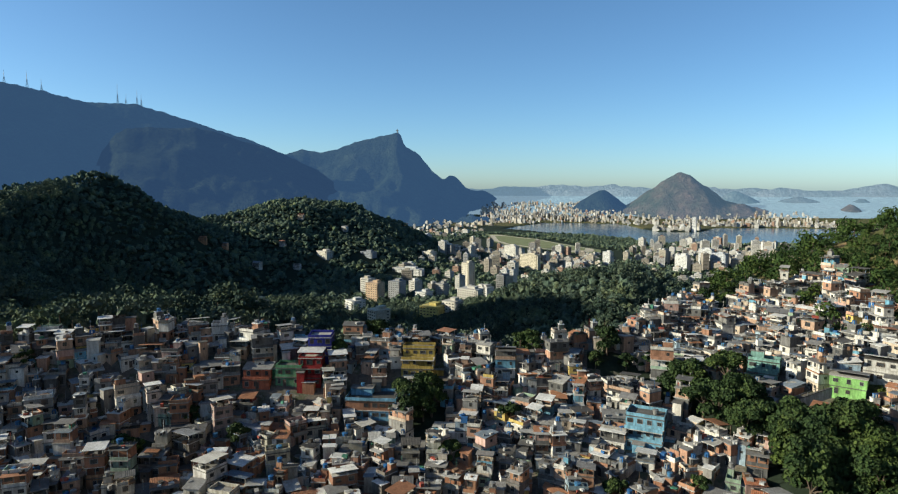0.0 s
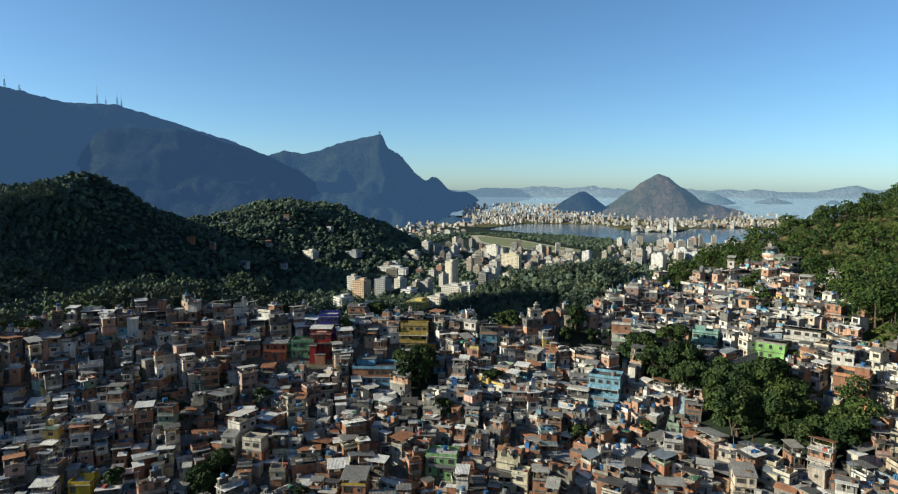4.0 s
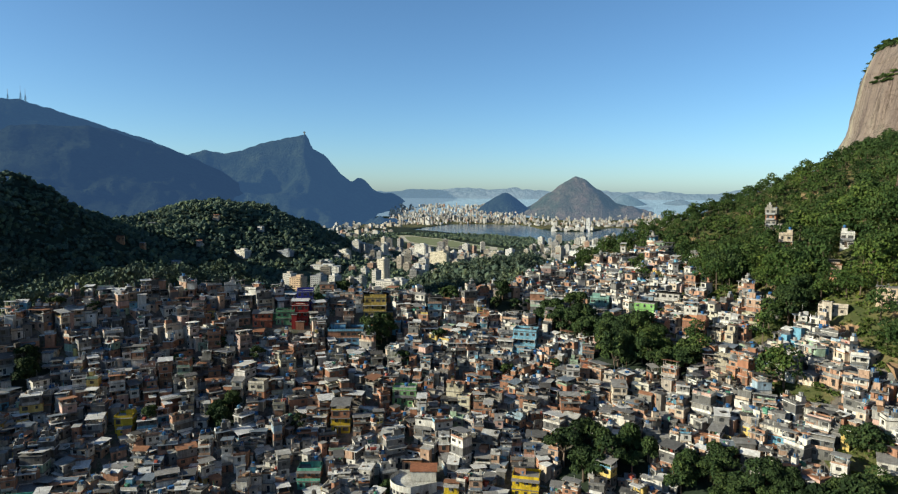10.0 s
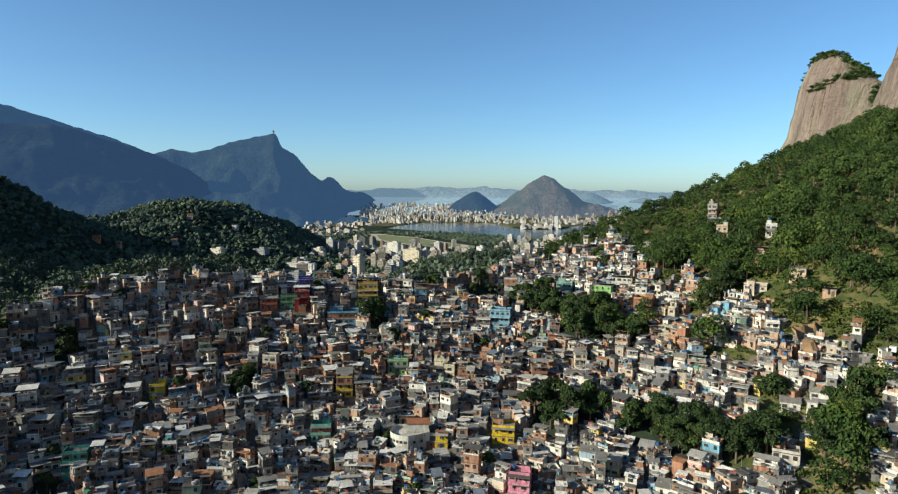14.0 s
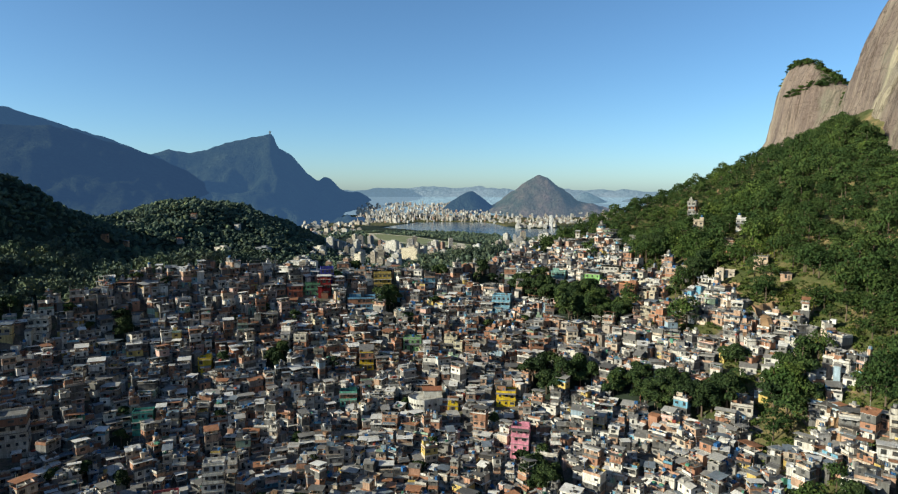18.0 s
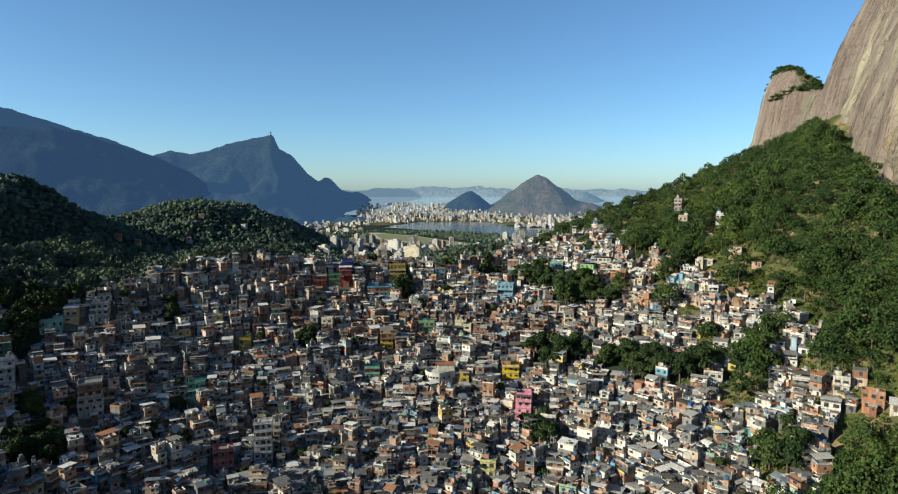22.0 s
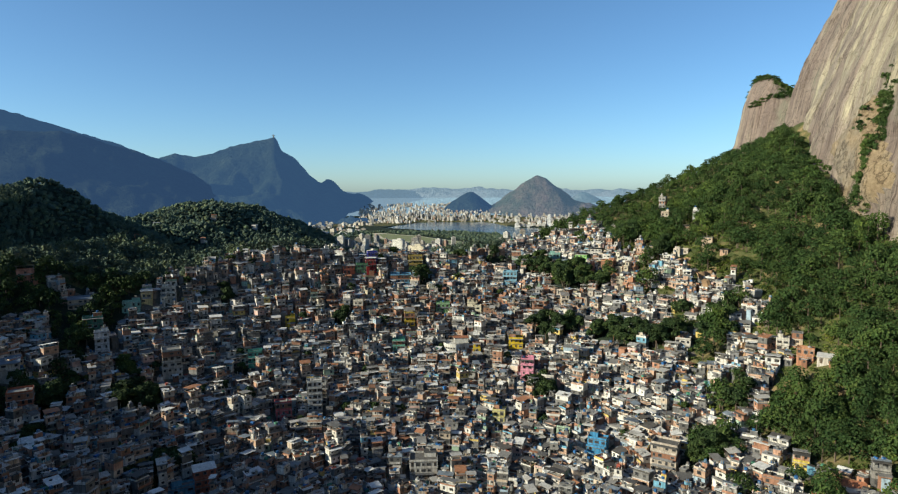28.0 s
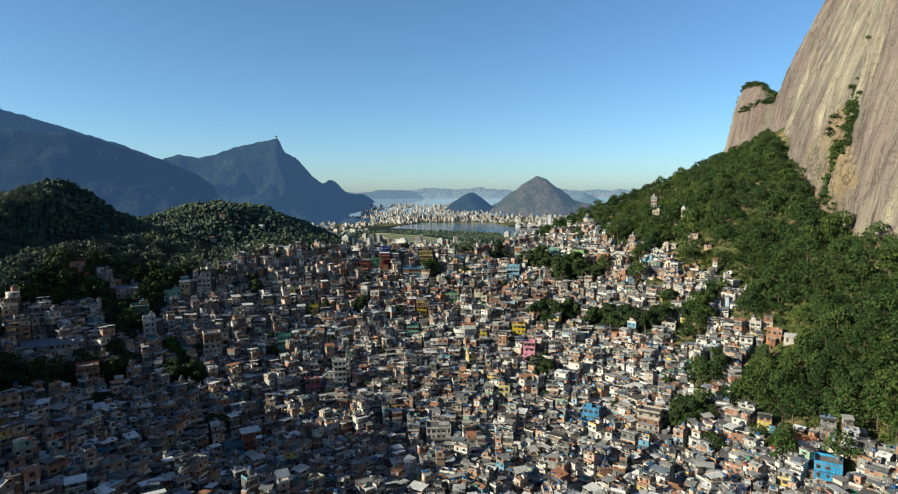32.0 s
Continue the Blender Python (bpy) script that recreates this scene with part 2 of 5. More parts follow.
far_hills = hazed_distance("backdrop_bay_hills", (0.05, 0.07, 0.07), (0.09, 0.10, 0.10), (0.22, 0.35, 0.52), 0.26)
far_bay = hazed_distance("backdrop_bay", (0.10, 0.15, 0.18), (0.12, 0.17, 0.20), (0.34, 0.45, 0.57), 0.328)


# ---- mesh helpers ----
def raw_mesh(name, verts, faces, materials, indices=None, smooth=False):
    """A mesh from arrays; faces has one row of 3 or 4 corners a face."""
    me = bpy.data.meshes.new(name)
    verts, faces = np.asarray(verts, np.float32), np.asarray(faces, np.int32)
    k = faces.shape[1]
    me.vertices.add(len(verts))
    me.vertices.foreach_set("co", verts.ravel())
    me.loops.add(faces.size)
    me.loops.foreach_set("vertex_index", faces.ravel())
    me.polygons.add(len(faces))
    me.polygons.foreach_set("loop_start", np.arange(0, faces.size, k, dtype=np.int32))
    for m in materials:
        me.materials.append(m)
    if indices is not None:
        me.polygons.foreach_set("material_index", np.asarray(indices, np.int32))
    me.polygons.foreach_set("use_smooth", np.full(len(faces), smooth))
    me.update(calc_edges=True)
    return me


CUBE = np.array([(x, y, z) for z in (-0.5, 0.5) for y in (-0.5, 0.5) for x in (-0.5, 0.5)])
CUBE_FACES = np.array([(0, 2, 3, 1), (4, 5, 7, 6), (0, 1, 5, 4), (2, 6, 7, 3), (0, 4, 6, 2), (1, 3, 7, 5)])


def boxes(rows):
    """Vertices, faces and material numbers of boxes: rows of centre, size, turn about z, slope in y, slope in x, number."""
    r = np.array(rows, float).reshape(-1, 10)
    v = CUBE[None] * r[:, None, 3:6]
    v[..., 2] += v[..., 1] * r[:, None, 7] + v[..., 0] * r[:, None, 8]
    c, s = np.cos(r[:, 6])[:, None], np.sin(r[:, 6])[:, None]
    v = np.stack([v[..., 0] * c - v[..., 1] * s, v[..., 0] * s + v[..., 1] * c, v[..., 2]], -1) + r[:, None, :3]
    f = (CUBE_FACES[None] + 8 * np.arange(len(r))[:, None, None]).reshape(-1, 4)
    return v.reshape(-1, 3), f, np.repeat(r[:, 9].astype(int), 6)


def box(x, y, z, sx, sy, sz, turn=0.0, sl=0.0, sk=0.0, number=0):
    return (x, y, z, sx, sy, sz, turn, sl, sk, number)


def box_mesh(name, rows, materials):
    v, f, i = boxes(rows)
    return raw_mesh(name, v, f, materials, i)


def part(name, me, parent, m=None, label=""):
    ob = new(name, me)
    ob.parent = parent
    if m is not None:
        ob.matrix_basis = m
    return tagged(ob, label)


def drum_mesh(name, r0, r1, h, material, n=12, lid=0.0):
    a = np.arange(n) * 2 * np.pi / n
    rings = [(r0, 0), (r1, h * 0.82), (r1 * 1.06, h * 0.84), (r1 * 1.06, h * 0.9), (max(lid, 0.01), h)]
    v = np.concatenate([np.stack([r * np.cos(a), r * np.sin(a), 0 * a + z], 1) for r, z in rings])
    f = [(k * n + i, k * n + (i + 1) % n, (k + 1) * n + (i + 1) % n, (k + 1) * n + i) for k in range(len(rings) - 1) for i in range(n)]
    return raw_mesh(name, v, f, [material], smooth=False)


# ---- the lie of the land ----


def sstep(a, b, v):
    t = np.clip((v - a) / (b - a), 0, 1)
    return t * t * (3 - 2 * t)


def bump(x, y, cx, cy, rx, ry, h, turn=0.0):
    c, s = np.cos(turn), np.sin(turn)
    u, v = ((x - cx) * c + (y - cy) * s) / rx, (-(x - cx) * s + (y - cy) * c) / ry
    return h * np.exp(-0.5 * (u * u + v * v))


def valley_slope(x, y):
    u, v = np.clip(x, -270, 290) / 200, (np.clip(y, 215, 535) - 400) / 150
    return (96.8 + 16.3 * u + 59.3 * v + 57.9 * u * u - 12.4 * u * v + 4.4 * v * v + 8.4 * u**3
            - 3.5 * u * u * v - 16.9 * u * v * v - 19.0 * v**3)


def crest(x):
    return np.interp(x, (-320, -262, -230, -190, -165, -140, -110, -60, 0, 20, 45, 75), (330, 376, 390, 401, 438, 460, 478, 489, 504, 510, 545, 600))


def ground_height(x, y):
    x, y = np.asarray(x, float), np.asarray(y, float)
    z = valley_slope(x, y)
    ridge = 140 + 0.40 * (x - 47)
    z = z + (ridge - z) * sstep(535, 600, y) * sstep(20, 75, x)
    foot = np.interp(y, (300, 350, 395, 451, 505, 560), (203, 205, 212, 226, 245, 258))
    z = z - 9 * sstep(-18, 2, x - foot) * sstep(325, 375, y) * (1 - sstep(470, 530, y))
    d = np.maximum(y - crest(x), 0) * np.where(x < -112, 0.62, 1.0)
    z = z + 5.0 * sstep(-24, -2, y - crest(x)) * sstep(-215, -180, x) * (1 - sstep(40, 70, x))
    z = z - 0.85 * (np.sqrt(d * d + 64) - 8)
    floor = 4 + 34 * (1 - sstep(750, 1900, y))
    out = floor + bump(x, y, 44, 900, 95, 130, 78) + bump(x, y, -602, 659, 166, 144, 97) \
        + bump(x, y, -713, 1111, 75, 153, 126) + bump(x, y, -938, 1223, 146, 203, 127) + bump(x, y, -652, 1753, 205, 240, 152) - bump(x, y, -482, 1119, 32, 120, 48) + bump(x, y, -1330, 1290, 240, 260, 112) \
        + bump(x, y, -330, 900, 130, 150, 12) + bump(x, y, -190, 890, 95, 150, 5)
    k = 6.0
    h = np.maximum(z - out, -400) / k
    z = out + k * np.where(h > 30, h, np.log1p(np.exp(np.minimum(h, 30))))
    # Ridge and two hills left of the view, unseen, raised to shade the valley.
    z = np.maximum(z, 219 - 32 * (1 - sstep(80, 150, y)) - 1.1 * np.abs(x + 480) - 300 * sstep(380, 480, y)) + bump(x, y, -810, 590, 105, 170, 300) + bump(x, y, -590, 495, 64, 100, 215)
    wild = np.maximum(sstep(640, 800, y), sstep(-270, -330, x)) * (1 - sstep(2300, 2600, y)) * np.clip((z - 30) / 60, 0, 1)
    z = z + wild * (9 * np.sin(x / 47 + 1.6 * np.sin(y / 71)) * np.sin(y / 53 + 1.3 * np.sin(x / 83)) + 4 * np.sin(x / 19 + y / 31) * np.sin(y / 23 - x / 41))
    return z


LAGOON = ((-345, 3244), (-199, 3115), (-117, 2987), (-19, 2877), (92, 2811), (195, 2722), (226, 2510), (269, 2477), (338, 2581), (476, 2523), (756, 2600),
          (1100, 2700), (1500, 2900), (1500, 3560), (1084, 3640), (805, 3600), (666, 3568), (560, 3289), (479, 3225), (354, 3204), (301, 3420), (262, 3690),
          (207, 3860), (125, 3830), (-32, 3880), (-190, 3820), (-300, 3486))


def inside(points, x, y):
    """Whether places lie in a polygon."""
    hit = np.zeros(np.shape(x), bool)
    for (x0, y0), (x1, y1) in zip(points, points[1:] + points[:1]):
        hit ^= ((y0 > y) != (y1 > y)) & (x < (x1 - x0) * (y - y0) / (y1 - y0 + 1e-9) + x0)
    return hit


def far_rise(y):
    """The land behind the lagoon climbs to the far shore."""
    return 150 * np.clip((y - 3900) / 1000, 0, 1) ** 1.1


def land(x, y):
    z = ground_height(x, y)
    z = z + far_rise(y)
    return np.where(inside(LAGOON, x, y), -6.0, z)


def grid_mesh(name, xs, ys, height, materials, smooth=True):
    X, Y = np.meshgrid(xs, ys)
    Z = height(X, Y)
    nx, ny = len(xs), len(ys)
    i = (np.arange(ny - 1)[:, None] * nx + np.arange(nx - 1)[None]).ravel()
    return raw_mesh(name, np.stack([X, Y, Z], -1).reshape(-1, 3), np.stack([i, i + 1, i + nx + 1, i + nx], 1), materials, smooth=smooth)


def spaced(*runs):
    return np.unique(np.concatenate([np.arange(a, b, s) for a, b, s in runs]).round(3))


# ---- where houses and trees stand ----
GROVES = ((18, 501, 5), (28, 500, 5), (49, 481, 9), (38, 489, 6), (65, 452, 12), (53, 471, 7), (63, 452, 8), (-33, 471, 7), (-60, 502, 6), (-10, 507, 6), (-104, 442, 5),
          (41, 401, 8), (56, 402, 6), (71, 388, 6), (80, 383, 7), (86, 374, 8), (99, 366, 9), (110, 382, 5), (131, 367, 5), (121, 354, 9),
          (-83, 423, 6), (-152, 421, 6), (-23, 400, 4), (113, 490, 9), (126, 447, 8), (-160, 320, 11), (-176, 341, 6), (78, 439, 9), (-190, 300, 8), (-150, 284, 6), (-122, 258, 5), (-200, 258, 8), (-92, 300, 4), (-186, 308, 6), (-163, 319, 6), (-175, 342, 5), (-127, 283, 7), (-134, 270, 6), (-117, 342, 4), (-178, 275, 6), (-128, 366, 4), (-89, 330, 4), (-203, 349, 5), (34, 352, 7), (86, 282, 8),
          (109, 307, 8))


def right_edge(y):
    """How far the houses climb the wooded slope."""
    return np.interp(y, (180, 215, 250, 272, 295, 315, 340, 362, 380, 395, 410, 425, 455, 480, 510, 545, 575), (134, 130, 118, 106, 116, 138, 142, 148, 146, 141, 134, 129, 121, 118, 116, 118, 104))


def built_up(x, y):
    ok = (x < right_edge(y)) & (x > -262) & ((x > -196) | (y < 387)) & (y > 150) & (y < crest(x) + np.where(x > 60, -28, 8))
    for gx, gy, r in GROVES:
        ok &= (x - gx) ** 2 + (y - gy) ** 2 > (r + 0.5) ** 2
    wild = np.sin(x * 0.23 + 1.0 + np.sin(y * 0.11)) + np.sin(y * 0.19 + x * 0.05)
    ok &= ~((x > right_edge(y) - 38) & (x > 84) & (wild > np.where(y < 262, 1.1, np.where((y > 368) & (y < 455), 1.0, 0.55))))
    ok &= ~((x < -196) & (np.sin(x * 0.09) + np.sin(y * 0.07 + 1) > np.where(y > 352, -0.15, -0.35)))
    return ok


def clearing(x, y):
    """Grass and bare earth between the topmost houses and the wood."""
    d = x - right_edge(y)
    return (d > -7) & (d < 4 + 3 * np.sin(y * 0.13) + 11 * sstep(384, 394, y) * (1 - sstep(418, 430, y))) & (y > 352) & (y < 446)


def build_ground():
    xs = spaced((-3600, -700, 60), (-700, -300, 16), (-300, 320, 4), (320, 700, 20), (700, 3601, 60))
    ys = spaced((-900, 150, 50), (150, 640, 4), (640, 1000, 12), (1000, 2000, 25), (2000, 4960, 40))
    me = grid_mesh("ground", xs, ys, land, [soil, packed, forest_floor])
    cx, cy = np.meshgrid((xs[:-1] + xs[1:]) / 2, (ys[:-1] + ys[1:]) / 2)
    wooded = (cy < 3400) & ((cx < -262) | (cy > crest(cx) + 14))
    wooded |= (cx > -262) & (cx < np.minimum(right_edge(cy), 84)) & (cy > 150) & (cy < crest(cx))
    me.polygons.foreach_set("material_index", np.where(built_up(cx, cy), 1, np.where(wooded, 2, 0)).astype(np.int32).ravel())
    g = tagged(new("ground", me), "green and earthy hillside with grass and bare soil", "ground", kind="structure")
    v = [(x, y, 0.0) for x, y in LAGOON]
    me = bpy.data.meshes.new("water")
    me.from_pydata(v, [], [tuple(range(len(v)))])
    me.materials.append(lagoon_water)
    tagged(new("water_lagoon", me), "calm blue lagoon ringed by city shores", "lagoon", kind="structure")
    return g


build_ground()


# ---- far mountains ----
SKYLINE = ((-66, 8.6), (-56, 8.3), (-47.3, 7.75), (-45.2, 7.45), (-41.9, 6.72), (-38.2, 6.77), (-34.4, 5.67), (-29.4, 4.15), (-26.5, 2.97),
           (-25, 3.5), (-23.5, 3.21), (-22.0, 3.5), (-20.5, 4.13), (-19.0, 4.5), (-17.4, 4.88), (-16.9, 5.0), (-16.4, 5.07), (-15.95, 3.84), (-14.92, 3.34), (-14.25, 2.56), (-13.36, 1.53), (-12.52, 0.9),
           (-12.2, 0.85), (-11.94, 1.22), (-11.57, 1.27), (-11.25, 1.06), (-10.46, 0.22), (-9.78, -0.19), (-8.73, -0.19), (-7.94, -0.56), (-7.14, -1.19), (-6.5, -1.8), (-5.5, -3.0))


def fbm(x, y, octaves=5, seed=0.0):
    """Smooth relief between about -1 and 1."""
    flat = [noise.fractal(Vector((a, b, seed)), 0.9, 2.1, octaves) for a, b in zip(np.ravel(x), np.ravel(y))]
    return np.array(flat).reshape(np.shape(x))


SPUR = ((-46, -1.5), (-43.1, 0.84), (-42.06, 1.63), (-41.1, 2.69), (-40.37, 3.62), (-39.88, 4.29), (-39.15, 4.8), (-37.2, 4.98), (-35.4, 4.95), (-33.94, 5.1), (-32.65, 4.9), (-30.0, 4.0),
        (-27.83, 3.5), (-26.16, 2.75), (-23.9, 1.73), (-21.6, 0.02), (-19.8, -1.2), (-18, -2.4))


def build_spur():
    """The wooded spur in front of the range."""
    az, rr = np.arange(-46, -18, 0.2), np.concatenate([np.linspace(2700, 3900, 30), np.linspace(3950, 4200, 4)])
    A, R = np.meshgrid(np.radians(az), rr)
    X, Y = 9 + R * np.sin(A), 303 + R * np.cos(A)
    T = np.interp(np.degrees(A), *np.array(SPUR).T)
    s, back = np.clip((R - 2700) / 1200, 0, 1), np.clip((R - 3900) / 300, 0, 1)
    relief = fbm(X / 420, Y / 620, 5, 21.0) * 60 + fbm(X / 150, Y / 260, 5, 23.0) * 26
    Z = -60 + (250 + 3900 * np.tan(np.radians(T))) * s ** 1.2 - back * 200 + relief * (s * (1 - s) * 4) ** 0.7 + fbm(X / 45, Y / 45, 3, 25.0) * 6 * s
    ny, nx = A.shape
    i = (np.arange(ny - 1)[:, None] * nx + np.arange(nx - 1)[None]).ravel()
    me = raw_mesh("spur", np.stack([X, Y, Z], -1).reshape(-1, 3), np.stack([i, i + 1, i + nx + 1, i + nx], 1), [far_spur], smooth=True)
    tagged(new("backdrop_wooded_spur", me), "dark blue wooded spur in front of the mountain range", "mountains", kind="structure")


def build_range():
    az = np.arange(-66, -5.4, 0.22)
    rr = np.concatenate([np.linspace(2350, 4400, 46), np.linspace(4450, 4800, 6)])
    A, R = np.meshgrid(np.radians(az), rr)
    X, Y = 9 + R * np.sin(A), 303 + R * np.cos(A)
    drift = fbm(X / 500, Y / 500, 4, 14.0) * 3.0 * np.clip((4380 - R) / 700, 0, 1)
    T = np.interp(np.degrees(A) + drift, *np.array(SKYLINE).T)
    peak = 190 + 4400 * np.tan(np.radians(T))
    s = np.clip((R - 2700) / 1700, 0, 1)
    back = np.clip((R - 4400) / 400, 0, 1)
    spur = fbm(X / 620, Y / 900, 5, 3.0)
    gully = fbm(X / 210, Y / 420, 5, 9.0)
    shape = s ** 1.35
    Z = -40 + (peak + 40) * shape - back * 160
    Z = Z - (0.5 - 0.5 * spur) * 230 * s * (1 - s) * 2.2 + gully * 46 * (s * (1 - s) * 4) ** 0.6
    Z = Z + fbm(X / 45, Y / 45, 3, 5.0) * 7 * np.minimum(s * 3, 1)
    ny, nx = A.shape
    i = (np.arange(ny - 1)[:, None] * nx + np.arange(nx - 1)[None]).ravel()
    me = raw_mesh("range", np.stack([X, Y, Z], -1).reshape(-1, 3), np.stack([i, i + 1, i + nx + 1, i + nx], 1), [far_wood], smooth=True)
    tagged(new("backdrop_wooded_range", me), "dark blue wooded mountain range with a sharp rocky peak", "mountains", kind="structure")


build_range()
build_spur()


def build_hill(name, material, label, cx, cy, parts, base, reach=(700, 420), step=14, seed=1.0, rough=20):
    xs, ys = np.arange(cx - reach[0], cx + reach[0], step), np.arange(cy - reach[1], cy + reach[1], step * 1.5)

    def height(X, Y):
        Z = np.full(X.shape, base, float)
        for x, y, rx, ry, h, p in parts:
            d = np.sqrt(((X - x) / rx) ** 2 + ((Y - y) / ry) ** 2)
            d = np.sqrt(d * d + 0.004) - 0.063
            Z = np.maximum(Z, base + h * (np.clip(1 - d, 0, 1) ** p))
        return Z + fbm(X / 130, Y / 130, 5, seed) * rough * np.clip((Z - base) / 80, 0, 1) - 12

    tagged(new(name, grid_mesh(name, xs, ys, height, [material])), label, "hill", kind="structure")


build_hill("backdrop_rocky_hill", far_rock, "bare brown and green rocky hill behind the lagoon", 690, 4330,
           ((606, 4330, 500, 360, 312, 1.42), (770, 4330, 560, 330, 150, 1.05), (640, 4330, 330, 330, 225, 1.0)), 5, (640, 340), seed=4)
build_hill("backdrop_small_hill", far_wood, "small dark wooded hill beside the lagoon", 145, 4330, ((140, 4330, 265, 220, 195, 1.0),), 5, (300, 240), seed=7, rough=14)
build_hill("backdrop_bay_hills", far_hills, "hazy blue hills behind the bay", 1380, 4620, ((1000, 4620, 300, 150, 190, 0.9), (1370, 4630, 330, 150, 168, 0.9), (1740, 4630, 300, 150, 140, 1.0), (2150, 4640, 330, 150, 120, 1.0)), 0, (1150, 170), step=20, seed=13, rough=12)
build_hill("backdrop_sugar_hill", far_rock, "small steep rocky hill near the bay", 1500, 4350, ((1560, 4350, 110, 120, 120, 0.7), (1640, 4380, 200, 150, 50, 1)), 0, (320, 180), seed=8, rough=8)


def build_far_shores():
    """Bay and hazy shores where the sight ends."""
    xs = np.arange(-1500, 3400, 60)
    ys = np.array([4100, 4300, 4500, 4700, 4860])
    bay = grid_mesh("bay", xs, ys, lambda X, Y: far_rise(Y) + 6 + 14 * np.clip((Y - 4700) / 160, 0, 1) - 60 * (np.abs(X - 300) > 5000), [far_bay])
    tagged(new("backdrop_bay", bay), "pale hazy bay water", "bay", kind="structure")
    xs = np.arange(-1700, 3500, 22)
    for n, (y, low, high, seed) in enumerate(((4800, 168, 46, 2.0), (4880, 182, 42, 6.0))):
        h = low + high * np.clip(fbm(xs / 420, xs * 0, 5, seed) * 0.9 + 0.35 + 0.25 * np.sin(xs / 370 + n), 0, 1.3)
        h = h + 3 * fbm(xs / 30, xs * 0, 3, seed)
        v = np.concatenate([np.stack([xs, 0 * xs + y - 60, 0 * xs + 110], 1), np.stack([xs, 0 * xs + y, h], 1), np.stack([xs, 0 * xs + y + 60, 0 * xs + 100], 1)])
        k = len(xs)
        i = np.arange(k - 1)
        f = np.concatenate([np.stack([i + a, i + 1 + a, i + 1 + a + k, i + a + k], 1) for a in (0, k)])
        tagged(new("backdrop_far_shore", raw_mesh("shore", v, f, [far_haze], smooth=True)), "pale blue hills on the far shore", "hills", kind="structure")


build_far_shores()


# ---- granite walls ----
ROCK_PLACES = {}


def build_cliff():
    """The great bare rock that stands over the wooded slope."""
    foot = np.array([(420, 690, 236), (345, 655, 244), (284, 606, 244), (258, 560, 236), (245, 505, 222), (226, 451, 203), (212, 395, 184), (205, 350, 166), (203, 300, 150),
                     (208, 220, 140), (220, 120, 135), (240, 0, 130)], float)
    t = np.linspace(0, len(foot) - 1, 190)
    k = np.arange(len(foot))
    path = np.stack([np.interp(t, k, foot[:, c]) for c in range(3)], 1)
    for _ in range(10):
        path[1:-1] = 0.5 * path[1:-1] + 0.25 * (path[:-2] + path[2:])
    tan = np.gradient(path[:, :2], axis=0)
    tan /= np.linalg.norm(tan, axis=1)[:, None]
    inward = np.stack([-tan[:, 1], tan[:, 0]], 1)
    h = np.linspace(-22, 300, 90)
    along = np.concatenate([[0], np.cumsum(np.linalg.norm(np.diff(path[:, :2], axis=0), axis=1))])
    S, Hh = np.meshgrid(along, h, indexing="ij")
    rib = fbm(S / 26, Hh / 260, 4, 2.0) * 2.6 + fbm(S / 70, Hh / 120, 4, 5.0) * 5 + fbm(S / 7, Hh / 45, 4, 8.0) * 1.2
    step = fbm(S / 40 + 7, Hh / 150, 4, 11.0)
    rib = rib + 2.6 * (np.floor(step * 4) + sstep(0.8, 1.0, step * 4 - np.floor(step * 4)) - step * 4) * 0.7
    slab = 7.0 * sstep(0.0, 9.0, 36 - np.abs(Hh - 20) - 0.95 * np.abs(S - np.interp(6, k, np.interp(k, t, along)) + 0.35 * (Hh - 20)))
    lean = np.interp(t, (0, 4, 6, 11), (0.32, 0.32, 0.20, 0.18))[:, None]
    e = lean * np.maximum(Hh, -30) + 0.0007 * np.maximum(Hh, 0) ** 2
    E = e - rib - slab
    P = np.concatenate([path[:, None, :2] + inward[:, None] * E[..., None], (path[:, None, 2] + Hh)[..., None]], -1)
    ROCK_PLACES["cliff"] = (path, P, h)
    ns, nh = S.shape
    i = (np.arange(ns - 1)[:, None] * nh + np.arange(nh - 1)[None]).ravel()
    on_slab = (slab > 1.5)[:-1, :-1].ravel().astype(np.int32)
    me = raw_mesh("cliff", P.reshape(-1, 3), np.stack([i, i + 1, i + nh + 1, i + nh], 1), [granite, slab_rock], on_slab, smooth=True)
    tagged(new("rock_cliff", me), "huge streaked grey and tan granite cliff above the forest", "cliff", kind="structure")


